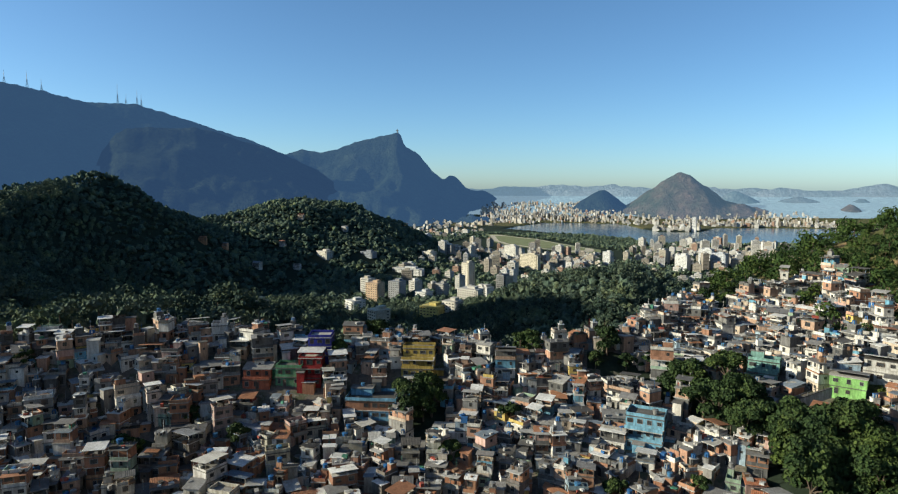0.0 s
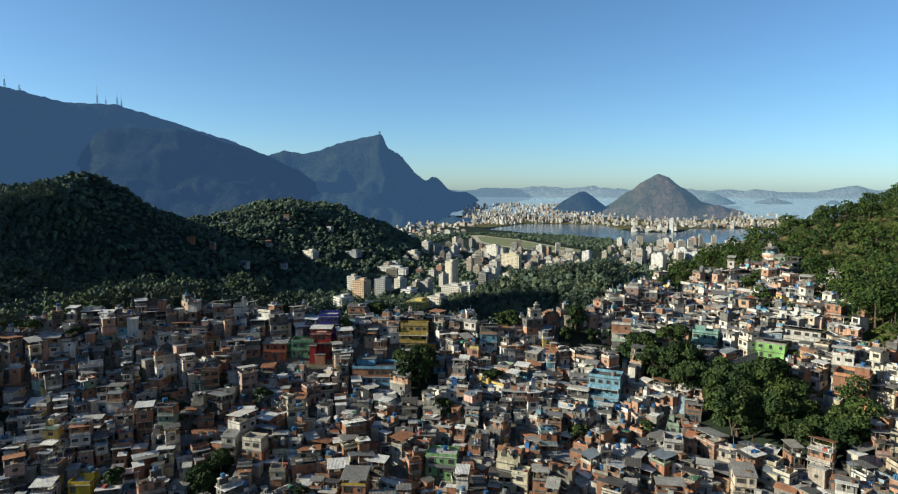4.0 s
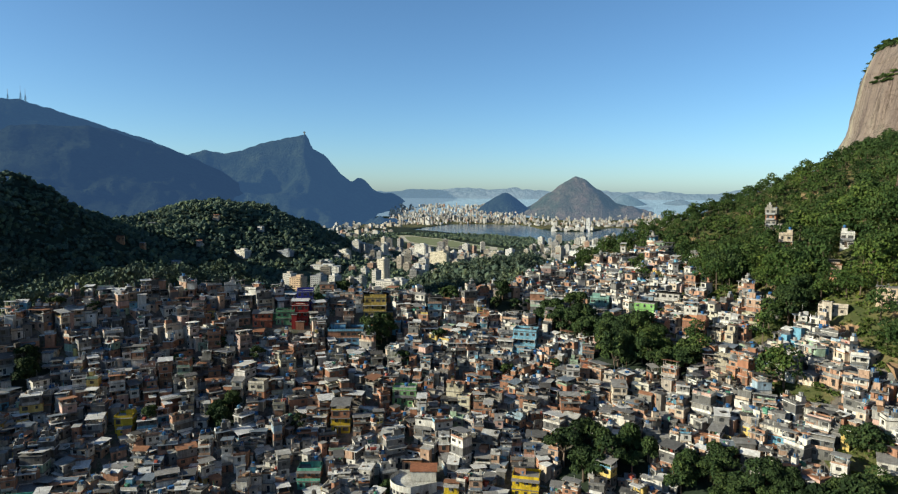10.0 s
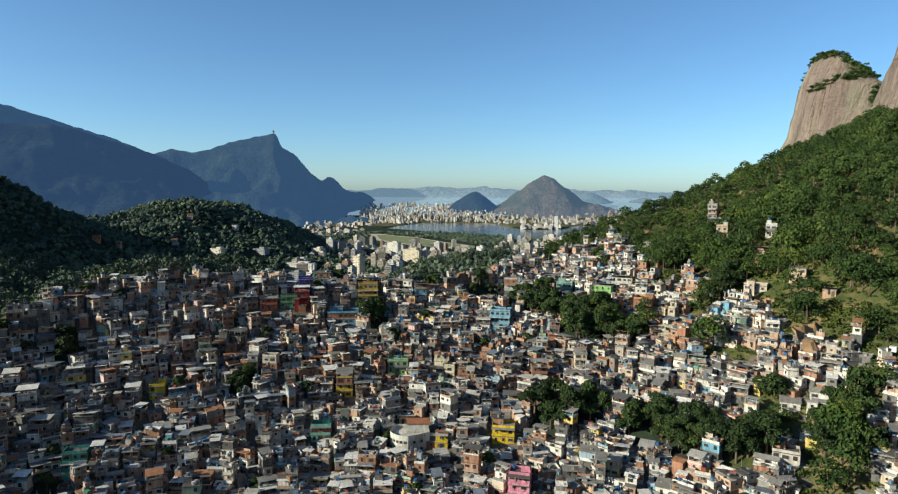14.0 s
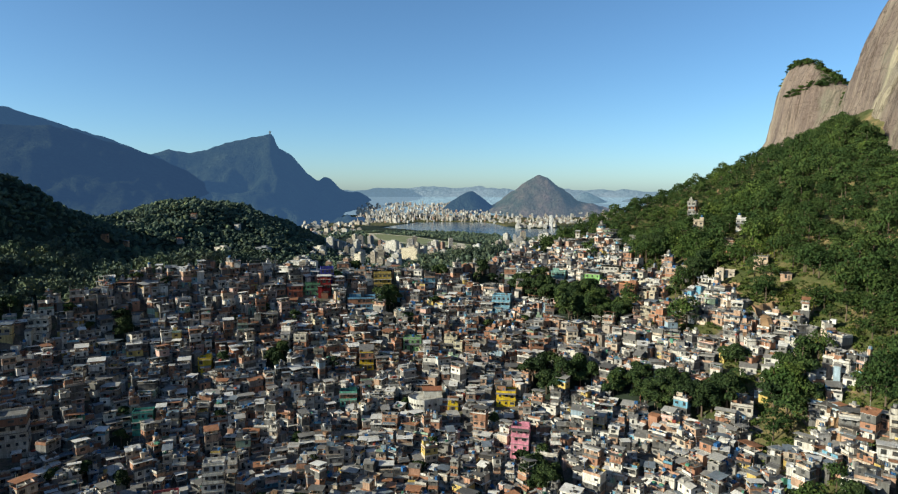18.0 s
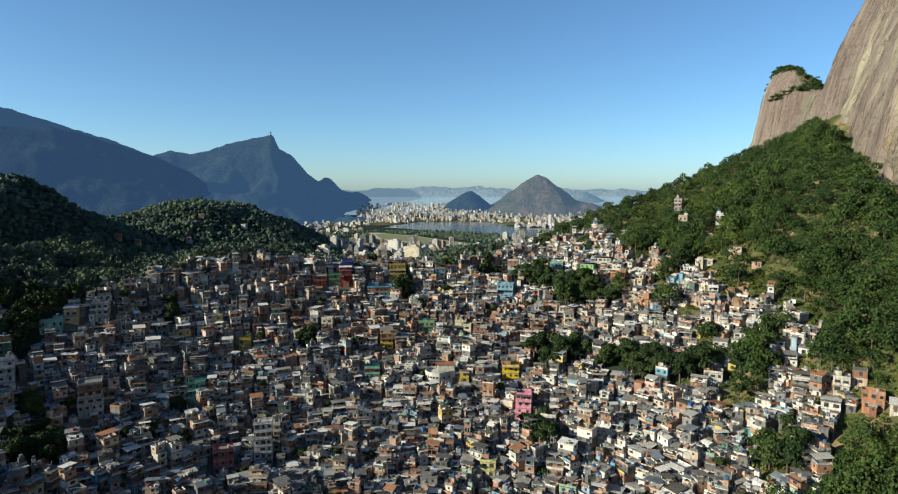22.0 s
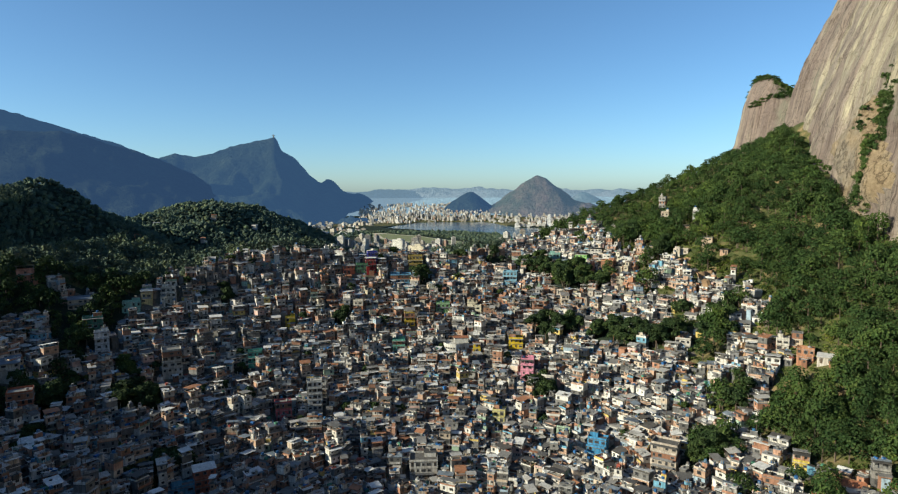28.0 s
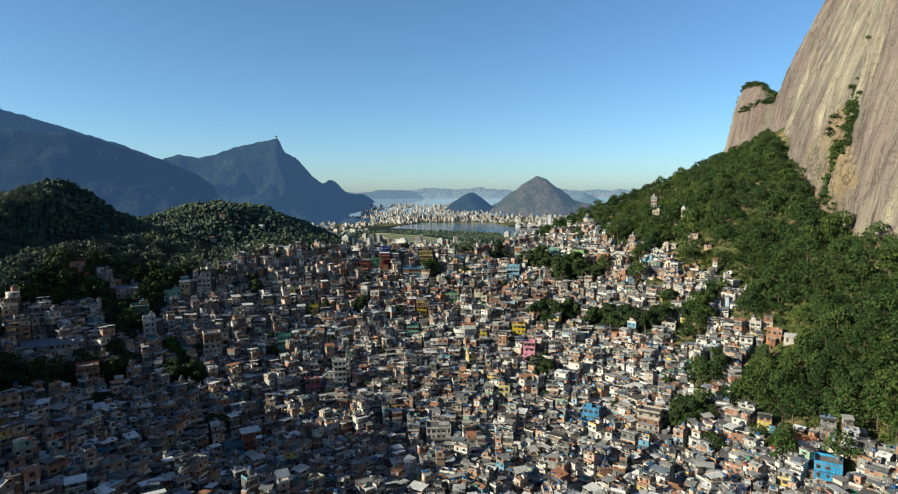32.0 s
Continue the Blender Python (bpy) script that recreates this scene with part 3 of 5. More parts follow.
def build_dome():
    """The smaller, farther rock with a green cap."""
    zs = np.concatenate([np.linspace(205, 298, 34), np.linspace(300, 318, 12)])
    rad = np.interp(zs, (205, 238, 265, 285, 298, 306, 312, 316.5, 318), (64, 49, 43.7, 40, 35.8, 32, 28.5, 20, 0.5))
    a = np.linspace(0, 2 * np.pi, 97)[:-1]
    A, Z = np.meshgrid(a, zs)
    R = rad[:, None] * np.where(np.cos(A) > 0, 1.5, 1.0)
    bulge = 1 + 0.05 * fbm(np.cos(A) * 3, np.sin(A) * 3 + Z / 60, 4, 3.0) + 0.02 * fbm(np.cos(A) * 14, np.sin(A) * 14 + Z / 90, 3, 1.0)
    X, Y = 361.9 + R * bulge * np.cos(A), 743 + R * bulge * np.sin(A) * 1.2
    Z = Z - 1.33 * np.maximum(X - 333.6, 0) * sstep(268.3, 323.5, Z) + 0.8
    nz, na = A.shape
    i, j = np.meshgrid(np.arange(nz - 1), np.arange(na), indexing="ij")
    f = np.stack([i * na + j, i * na + (j + 1) % na, (i + 1) * na + (j + 1) % na, (i + 1) * na + j], -1).reshape(-1, 4)
    ROCK_PLACES["dome"] = np.stack([X, Y, Z, np.broadcast_to(zs[:, None], X.shape)], -1).reshape(-1, 4)
    tagged(new("rock_dome", raw_mesh("dome", np.stack([X, Y, Z], -1).reshape(-1, 3), f, [granite], smooth=True)),
           "steep grey granite dome with a green bushy cap", "rock", kind="structure")


build_cliff()
build_dome()


SPOTS = []          # where houses stand: x, y, half width


def clear_of_houses(X, Y, gap, x0=60.0, x1=999.0):
    """Which places lie outside all houses."""
    s = np.array(SPOTS)
    free = np.ones(len(X), bool)
    for x, y, r in s[(s[:, 0] > x0) & (s[:, 0] < x1)]:
        free &= (X - x) ** 2 + (Y - y) ** 2 > (r + gap) ** 2
    return free


# ---- houses ----
def window_mesh():
    """A frame with its pane set back in it."""
    rings = ((0.5, 0.02, 0.5), (0.5, -0.10, 0.5), (0.42, -0.10, 0.42), (0.42, -0.03, 0.42))
    v = [(sx * w, y, sz * h) for w, y, h in rings for sx, sz in ((-1, -1), (1, -1), (1, 1), (-1, 1))]
    f = [(4 * k + i, 4 * k + (i + 1) % 4, 4 * k + 4 + (i + 1) % 4, 4 * k + 4 + i) for k in range(3) for i in range(4)] + [(12, 13, 14, 15)]
    return raw_mesh("window", v, f, [frame_grey, glass], [0] * 12 + [1])


def door_mesh():
    return box_mesh("door", [box(0, -0.03, 0, 0.86, 0.06, 2.05, number=1), box(-0.46, -0.05, 0, 0.07, 0.1, 2.1), box(0.46, -0.05, 0, 0.07, 0.1, 2.1), box(0, -0.05, 1.05, 1, 0.1, 0.07)], [frame_grey, bark])


WINDOW, DOOR = window_mesh(), door_mesh()
TANK = drum_mesh("water_tank", 0.55, 0.72, 1.25, tank_blue, 12, 0.12)
POST = box_mesh("post", [box(0, 0, 0.5, 0.14, 0.14, 1.0)], [concrete])
DISH_V = [(0.36 * r * math.cos(a * math.pi / 5), -0.10 * r * r, 0.36 * r * math.sin(a * math.pi / 5)) for r in (0.35, 1.0) for a in range(10)]
DISH = raw_mesh("dish", DISH_V, [(i, (i + 1) % 10, 10 + (i + 1) % 10, 10 + i) for i in range(10)], [steel])
STOREY = 2.8


def house_plan(rng, w, d, n, top):
    """The pieces of one house, front towards -y, base at z = 0."""
    plan = dict(walls=[], slabs=[], parapet=[], sheets=[], tiles=[], posts=[], windows=[], doors=[], tanks=[], dishes=[], balconies=[])
    for k in range(n):
        grow = 0.0 if k == 0 else rng.uniform(-0.25, 0.45)
        back = 0.0
        porch = k > 0 and rng.random() < 0.40                    # open front under the slab above
        if porch:
            back = rng.uniform(1.1, 1.7)
        elif k == n - 1 and n > 1 and rng.random() < 0.35:
            back = rng.uniform(0.2, 0.45) * d                    # set-back top storey leaves a terrace
        cw, cd = w + grow, d + grow - back
        z0 = k * STOREY - (6.0 if k == 0 else 0.0)
        plan["walls"].append((0, back / 2, (z0 + (k + 1) * STOREY) / 2, cw, cd, (k + 1) * STOREY - z0))
        plan["slabs"].append((0, -0.05, (k + 1) * STOREY - 0.08, cw + 0.34, d + grow + rng.choice((0.4, 0.9, 1.2)), 0.17) if porch else (0, back * 0.5 - 0.05, (k + 1) * STOREY - 0.08, cw + 0.34, cd + 0.40, 0.17))
        front = back / 2 - cd / 2
        many = max(1, int(cw / 2.3))
        for j in range(many):
            if rng.random() < 0.86:
                ww, hh = rng.choice((0.9, 1.2, 1.5, 1.9)), rng.choice((1.0, 1.1, 1.3, 1.6))
                plan["windows"].append(((j + 0.5) / many * cw - cw / 2 + rng.uniform(-0.2, 0.2), front, k * STOREY + 1.55, 0.0, ww, hh))
        for side in (-1, 1):
            for j in range(max(1, int(cd / 3.2))):
                if rng.random() < 0.6:
                    plan["windows"].append((side * cw / 2, back / 2 + ((j + 0.5) / max(1, int(cd / 3.2)) - 0.5) * cd, k * STOREY + 1.6, side * math.pi / 2, 0.9, 0.9))
        if porch:
            plan["parapet"].append((0, -d / 2 + 0.07, k * STOREY + 0.42, cw, 0.12, 0.84))
            plan["posts"] += [(sx * (cw / 2 - 0.12), -d / 2 + 0.14, k * STOREY, STOREY - 0.1) for sx in (-1, 0, 1)]
        elif back > 1.2:
            plan["parapet"].append((0, -d / 2 + 0.07, k * STOREY + 0.45, w, 0.14, 0.9))
        elif k > 0 and rng.random() < 0.22:
            plan["balconies"].append((0, front - 0.55, k * STOREY, cw * 0.8))
    if rng.random() < 0.8:
        plan["doors"].append((rng.uniform(-0.3, 0.3) * w, -d / 2, 1.05))
    h, last = n * STOREY, plan["walls"][-1]
    for _ in range(rng.choice((0, 1, 1, 2))):                    # lean-to rooms against the front or a side
        aw, ad, ah = rng.uniform(2.0, 3.6), rng.uniform(1.6, 2.8), rng.uniform(1.6, 2.7) + rng.choice((0, 0, 2.2))
        ax, ay = (rng.uniform(-0.4, 0.4) * w, -d / 2 - ad / 2 + 0.1) if rng.random() < 0.6 else (rng.choice((-1, 1)) * (w / 2 + aw / 2 - 0.1), rng.uniform(-0.3, 0.3) * d)
        plan["walls"].append((ax, ay, ah / 2 - 3, aw, ad, ah + 6))
        plan["sheets"].append((ax, ay, ah + 0.16, aw + 0.5, ad + 0.5, 0.07, rng.uniform(-0.15, 0.2), 0))
        if rng.random() < 0.6:
            plan["windows"].append((ax, ay - ad / 2, ah * 0.6, 0.0, 0.8, 0.8))
    cw, cd, cy = last[3], last[4], last[1]
    if top in ("terrace", "covered"):
        p = 0.85 if top == "terrace" else 0.5
        plan["parapet"].append((0, cy, h, cw, cd, p, 0.14))
    if top in ("terrace", "stubs"):
        for _ in range(rng.choice((0, 0, 1, 1))):
            plan["tanks"].append((rng.uniform(-0.34, 0.34) * cw, cy + rng.uniform(-0.1, 0.36) * cd, h + 0.01, rng.uniform(0.8, 1.15)))
        if rng.random() < 0.5:
            plan["walls"].append((rng.choice((-1, 1)) * cw * 0.24, cy + cd * 0.22, h + 1.05, cw * 0.42, cd * 0.42, 2.1))
            plan["slabs"].append((plan["walls"][-1][0], cy + cd * 0.22, h + 2.16, cw * 0.46, cd * 0.47, 0.12))
            plan["tanks"].append((plan["walls"][-1][0], cy + cd * 0.22, h + 2.22, 0.9))
        if rng.random() < 0.5:
            plan["dishes"].append((rng.uniform(-0.4, 0.4) * cw, cy - cd * 0.3, h + 1.1))
    if top == "stubs":
        plan["posts"] += [(sx * (cw / 2 - 0.2), cy + sy * (cd / 2 - 0.2), h, rng.uniform(0.7, 1.5)) for sx in (-1, 1) for sy in (-1, 1)]
    if top == "covered":
        lift, pitch = rng.uniform(1.7, 2.2), rng.choice((-1, 1)) * rng.uniform(0.06, 0.16)
        plan["posts"] += [(sx * (cw / 2 - 0.15), cy + sy * (cd / 2 - 0.15), h, lift + sy * pitch * cd / 2) for sx in (-1, 1) for sy in (-1, 1)]
        plan["sheets"].append((0, cy, h + lift + 0.05, cw + 0.7, cd + 0.8, 0.07, pitch, 0))
    if top == "sheet":
        pitch = rng.choice((-1, 1)) * rng.uniform(0.10, 0.22)
        plan["sheets"].append((0, cy, h + abs(pitch) * cd / 2 + 0.05, cw + 0.6, cd + 0.7, 0.08, pitch, 0))
    if top == "gable":
        pitch = rng.uniform(0.28, 0.4)
        kind = "tiles" if rng.random() < 0.55 else "sheets"
        for s in (-1, 1):
            plan[kind].append((0, cy + s * (cd / 4 + 0.12), h + pitch * cd / 4, cw + 0.6, cd / 2 + 0.35, 0.09, -s * pitch, 0))
    return plan


def yaw_at(x, y):
    """Houses look down the slope, more or less."""
    gx, gy = (float(ground_height(x + a, y + b) - ground_height(x - a, y - b)) for a, b in ((12, 0), (0, 12)))
    return 0.95 * max(-1.0, min(1.0, math.atan2(-gx, max(gy, 2.0)))) + 0.10 * math.sin(y * 0.05 + x * 0.02)


TOPS = ("terrace", "terrace", "terrace", "covered", "covered", "sheet", "sheet", "stubs", "gable")
SHADES = (((0.62, 0.57, 0.49), "off-white plastered"), ((0.66, 0.61, 0.52), "stained white"), ((0.40, 0.36, 0.31), "grey rendered"), ((0.36, 0.33, 0.29), "grey cement"),
          ((0.24, 0.215, 0.19), "dark grey cement"), ((0.18, 0.155, 0.135), "blackened cement"), ((0.42, 0.39, 0.34), "bare cement"), ((0.74, 0.72, 0.68), "white painted"),
          ((0.62, 0.55, 0.41), "cream painted"), ((0.60, 0.52, 0.39), "beige painted"), ((0.33, 0.42, 0.50), "pale blue painted"), ((0.36, 0.46, 0.34), "pale green painted"), ((0.52, 0.36, 0.32), "faded pink painted"),
          ((0.44, 0.26, 0.17), "orange-brown rendered"))


def ring_mesh(r, material):
    """A parapet round a flat roof."""
    x, y, z, w, d, p, t = r
    v = []
    for h in (0, p):
        for k in (0, t):
            v += [(x + sx * (w / 2 - k), y + sy * (d / 2 - k), z + h) for sx, sy in ((-1, -1), (1, -1), (1, 1), (-1, 1))]
    f = []
    for i in range(4):
        j = (i + 1) % 4
        f += [(i, j, 8 + j, 8 + i), (4 + j, 4 + i, 12 + i, 12 + j), (8 + i, 8 + j, 12 + j, 12 + i)]
    return raw_mesh("parapet", v, f, [material])


def sheet_mesh(r, pitch, depth, material):
    """A folded roof sheet with its waves running down the slope."""
    x, y, z, w, d, t, slope = r[:7]
    n = max(4, int(w / pitch)) * 2
    v = []
    for drop in (0.0, -t):
        for k in range(n + 1):
            up = depth * (k % 2) + drop
            for s in (-1, 1):
                v.append((x - w / 2 + k * w / n, y + s * d / 2, z + s * d / 2 * slope + up))
    m = 2 * (n + 1)
    f = [(2 * k, 2 * k + 2, 2 * k + 3, 2 * k + 1) for k in range(n)] + [(m + 2 * k, m + 2 * k + 1, m + 2 * k + 3, m + 2 * k + 2) for k in range(n)]
    f += [(2 * k, m + 2 * k, m + 2 * k + 2, 2 * k + 2) for k in range(n)] + [(2 * k + 1, 2 * k + 3, m + 2 * k + 3, m + 2 * k + 1) for k in range(n)]
    f += [(0, 1, m + 1, m), (2 * n, m + 2 * n, m + 2 * n + 1, 2 * n + 1)]
    return raw_mesh("roof", v, f, [material])


def make_house(place, plan, colour=None, label="", name="house", group="hillside houses"):
    """One house as a thing with its parts."""
    root = tagged(new(name), label, "house", group)
    root.matrix_world = place
    for k, r in enumerate(plan["walls"]):
        bare = not colour or (group and name == "house" and k and (int(abs(r[3] * 977)) % 10) < 3 and sum(colour) < 1.9)
        body = part("storey", box_mesh("storey", [box(*r)], [brick_red if bare else paint]), root)
        if colour:
            body.color = (*colour, 1)
    for r in plan["slabs"]:
        part("floor_slab", box_mesh("floor_slab", [box(*r)], [concrete]), root)
    for r in plan["parapet"]:
        p = part("parapet", box_mesh("parapet", [box(*r)], [paint if colour else brick_red]) if len(r) == 6 else ring_mesh(r, paint if colour else brick_red), root)
        if colour:
            p.color = (*colour, 1)
    for r in plan["sheets"]:
        part("roof", sheet_mesh(r, 0.38, 0.05, roof_sheet), root)
    for r in plan["tiles"]:
        part("roof", sheet_mesh(r, 0.36, 0.07, terracotta), root, label="terracotta tiled roof")
    for x, y, z, h in plan["posts"]:
        part("post", POST, root, Matrix.Translation((x, y, z)) @ Matrix.Diagonal((1, 1, h, 1)))
    for x, y, z, turn, ww, hh in plan["windows"]:
        part("window", WINDOW, root, Matrix.Translation((x, y, z)) @ Matrix.Rotation(turn, 4, "Z") @ Matrix.Diagonal((ww, 1, hh, 1)))
    for x, y, z in plan["doors"]:
        part("door", DOOR, root, Matrix.Translation((x, y, z)))
    for x, y, z, s in plan["tanks"]:
        part("water_tank", TANK, root, Matrix.Translation((x, y, z)) @ Matrix.Scale(s, 4))
    for x, y, z in plan["dishes"]:
        part("dish", DISH, root, Matrix.Translation((x, y, z)) @ Matrix.Rotation(0.5, 4, "X"))
    for x, y, z, w in plan["balconies"]:
        slab = part("balcony", box_mesh("balcony", [box(x, y, z + 0.02, w, 1.1, 0.16)], [concrete]), root)
        part("railing", box_mesh("railing", [box(x, y - 0.5, z + 0.56, w, 0.07, 0.9)], [steel]), slab)
    return root


# colour, width, depth, storeys, top, place, name of the look; those that stand out along the walk
KNOWN = (
    ((0.90, 0.36, 0.50), 7.0, 6.5, 4, "terrace", (26, 369), "bright pink"), ((0.78, 0.55, 0.03), 8.0, 7.0, 2, "terrace", (23, 398), "bright yellow"),
    ((0.75, 0.55, 0.05), 5.5, 5.0, 2, "terrace", (-112, 411), "yellow"), ((0.72, 0.50, 0.04), 6.5, 6.0, 3, "covered", (-41, 425), "deep yellow"),
    ((0.22, 0.46, 0.66), 15.0, 9.0, 2, "terrace", (-50, 474), "sky blue"), ((0.06, 0.07, 0.42), 7.0, 7.0, 3, "terrace", (-71, 485), "indigo blue"),
    ((0.24, 0.48, 0.64), 9.5, 9.0, 3, "terrace", (27, 470), "light blue"), ((0.52, 0.38, 0.10), 10.0, 8.0, 3, "terrace", (-40, 489), "ochre yellow"),
    ((0.32, 0.62, 0.20), 8.0, 7.0, 2, "sheet", (79.5, 482), "lime green"), ((0.66, 0.64, 0.60), 10.0, 7.0, 2, "sheet", (89.5, 485), "white"),
    ((0.26, 0.47, 0.42), 8.0, 7.0, 2, "terrace", (62, 495), "teal green"), ((0.08, 0.32, 0.60), 8.0, 7.0, 3, "terrace", (48, 303), "strong blue"),
    ((0.80, 0.76, 0.66), 8.0, 7.0, 3, "terrace", (-181, 403), "white"), ((0.34, 0.62, 0.52), 9.0, 6.0, 2, "terrace", (-195, 387), "pale teal"), ((0.78, 0.62, 0.30), 6.0, 5.5, 2, "covered", (-190, 395), "yellowish cream"), ((0.12, 0.45, 0.36), 7.0, 6.0, 3, "terrace", (-122, 373), "turquoise and green"),
    ((0.55, 0.14, 0.15), 7.5, 7.0, 3, "terrace", (-98, 338), "dusky red"), ((0.62, 0.30, 0.16), 8.0, 8.0, 3, "terrace", (91, 453), "orange"),
    ((0.36, 0.03, 0.03), 7.0, 6.0, 3, "covered", (-71, 477), "dark red"), ((0.72, 0.70, 0.64), 7.0, 7.0, 6, "terrace", (-84, 345), "tall white"),
    ((0.74, 0.73, 0.70), 5.0, 4.5, 2, "terrace", (158, 475), "small white"), ((0.62, 0.48, 0.36), 4.0, 4.0, 2, "sheet", (145, 460), "small tan"), ((0.64, 0.50, 0.36), 6.0, 4.5, 2, "stubs", (148, 432), "unfinished tan"),
    ((0.66, 0.58, 0.48), 9.0, 4.5, 1, "terrace", (134, 438.5), "long low pale"), ((0.60, 0.40, 0.28), 4.5, 4.0, 1, "sheet", (151, 414.5), "small brownish"), ((0.62, 0.52, 0.40), 5.5, 5.0, 3, "terrace", (143, 495), "narrow tan"),
    ((0.76, 0.75, 0.71), 5.0, 5.0, 2, "gable", (123, 371), "white gabled"), ((0.66, 0.63, 0.58), 6.0, 4.0, 1, "sheet", (116, 375), "low pale"), ((0.62, 0.58, 0.52), 7.0, 5.0, 2, "terrace", (105, 356), "pale rendered"),
    ((0.68, 0.66, 0.62), 6.0, 5.0, 2, "stubs", (132, 357), "pale unfinished"),
    ((0.75, 0.55, 0.03), 4.5, 4.5, 2, "sheet", (0, 397), "small yellow"), ((0.20, 0.55, 0.42), 7.0, 6.0, 2, "terrace", (-46, 402), "mint green"),
    ((0.66, 0.70, 0.74), 6.5, 6.5, 4, "terrace", (-193, 352), "tall pale"), ((0.10, 0.26, 0.20), 9.0, 7.0, 3, "terrace", (-204, 364), "dark green"), ((0.62, 0.50, 0.38), 12.0, 7.0, 2, "sheet", (-218, 378), "long tan"), ((0.62, 0.30, 0.22), 8.0, 6.0, 3, "covered", (-248, 379), "pinkish red"),
    ((0.66, 0.62, 0.55), 9.0, 9.0, 5, "terrace", (-158, 352), "pale grey"), ((0.72, 0.56, 0.12), 5.5, 5.5, 2, "sheet", (111, 258), "pale yellow"),
    ((0.06, 0.36, 0.68), 8.5, 8.0, 2, "terrace", (109, 211), "turquoise blue"), ((0.74, 0.72, 0.68), 7.5, 6.5, 1, "gable", (115, 236), "small white"),
    ((0.74, 0.73, 0.70), 6.0, 6.0, 2, "sheet", (131, 317), "white"),
    ((0.52, 0.26, 0.15), 6.5, 6.0, 2, "terrace", (142, 311), "brick-coloured"), ((0.66, 0.52, 0.38), 4.5, 5.0, 2, "stubs", (145, 323), "narrow tan"), ((0.68, 0.62, 0.54), 6.5, 5.0, 1, "sheet", (147, 304), "low pale"), ((0.66, 0.62, 0.54), 5.0, 5.0, 2, "terrace", (139, 324), "cream"), ((0.60, 0.52, 0.44), 10.0, 8.0, 4, "terrace", (71, 284), "bare cement-coloured"),
    ((0.36, 0.34, 0.30), 5.0, 4.5, 4, "terrace", (157, 541), "narrow pale"), ((0.68, 0.66, 0.60), 26.0, 9.0, 2, "sheet", (-221, 309), "long pale-roofed"),
    ((0.50, 0.18, 0.10), 9.0, 8.0, 4, "terrace", (-194, 292), "brick red"), ((0.52, 0.18, 0.11), 8.0, 7.0, 4, "sheet", (-112, 274), "orange-red"),
    ((0.62, 0.56, 0.24), 6.0, 6.0, 3, "terrace", (8, 336), "lemon yellow"), ((0.62, 0.60, 0.56), 12.0, 9.0, 3, "terrace", (-28, 305), "grey-white"),
    ((0.84, 0.82, 0.78), 4.6, 4.6, 2, "terrace", (-104, 481), "small white"), ((0.60, 0.18, 0.10), 8.0, 6.0, 2, "sheet", (-86, 472), "red-roofed"), ((0.16, 0.38, 0.20), 8.0, 6.0, 2, "terrace", (-77, 475.5), "green"),
    ((0.26, 0.48, 0.22), 9.0, 6.0, 2, "terrace", (-20, 440), "grass green"), ((0.16, 0.40, 0.58), 8.0, 6.0, 2, "terrace", (-118, 268), "blue"))


def build_known():
    rng = random.Random(5)
    for colour, w, d, n, top, (x, y), word in KNOWN:
        z = float(ground_height(x, y - d / 2))
        SPOTS.append((x, y, max(w, d) / 2))
        make_house(pose(x, y, z, 0, 0, math.degrees(yaw_at(x, y) * 0.6)), house_plan(rng, w, d, n, top), colour, f"{word} house with dark windows on the hillside")


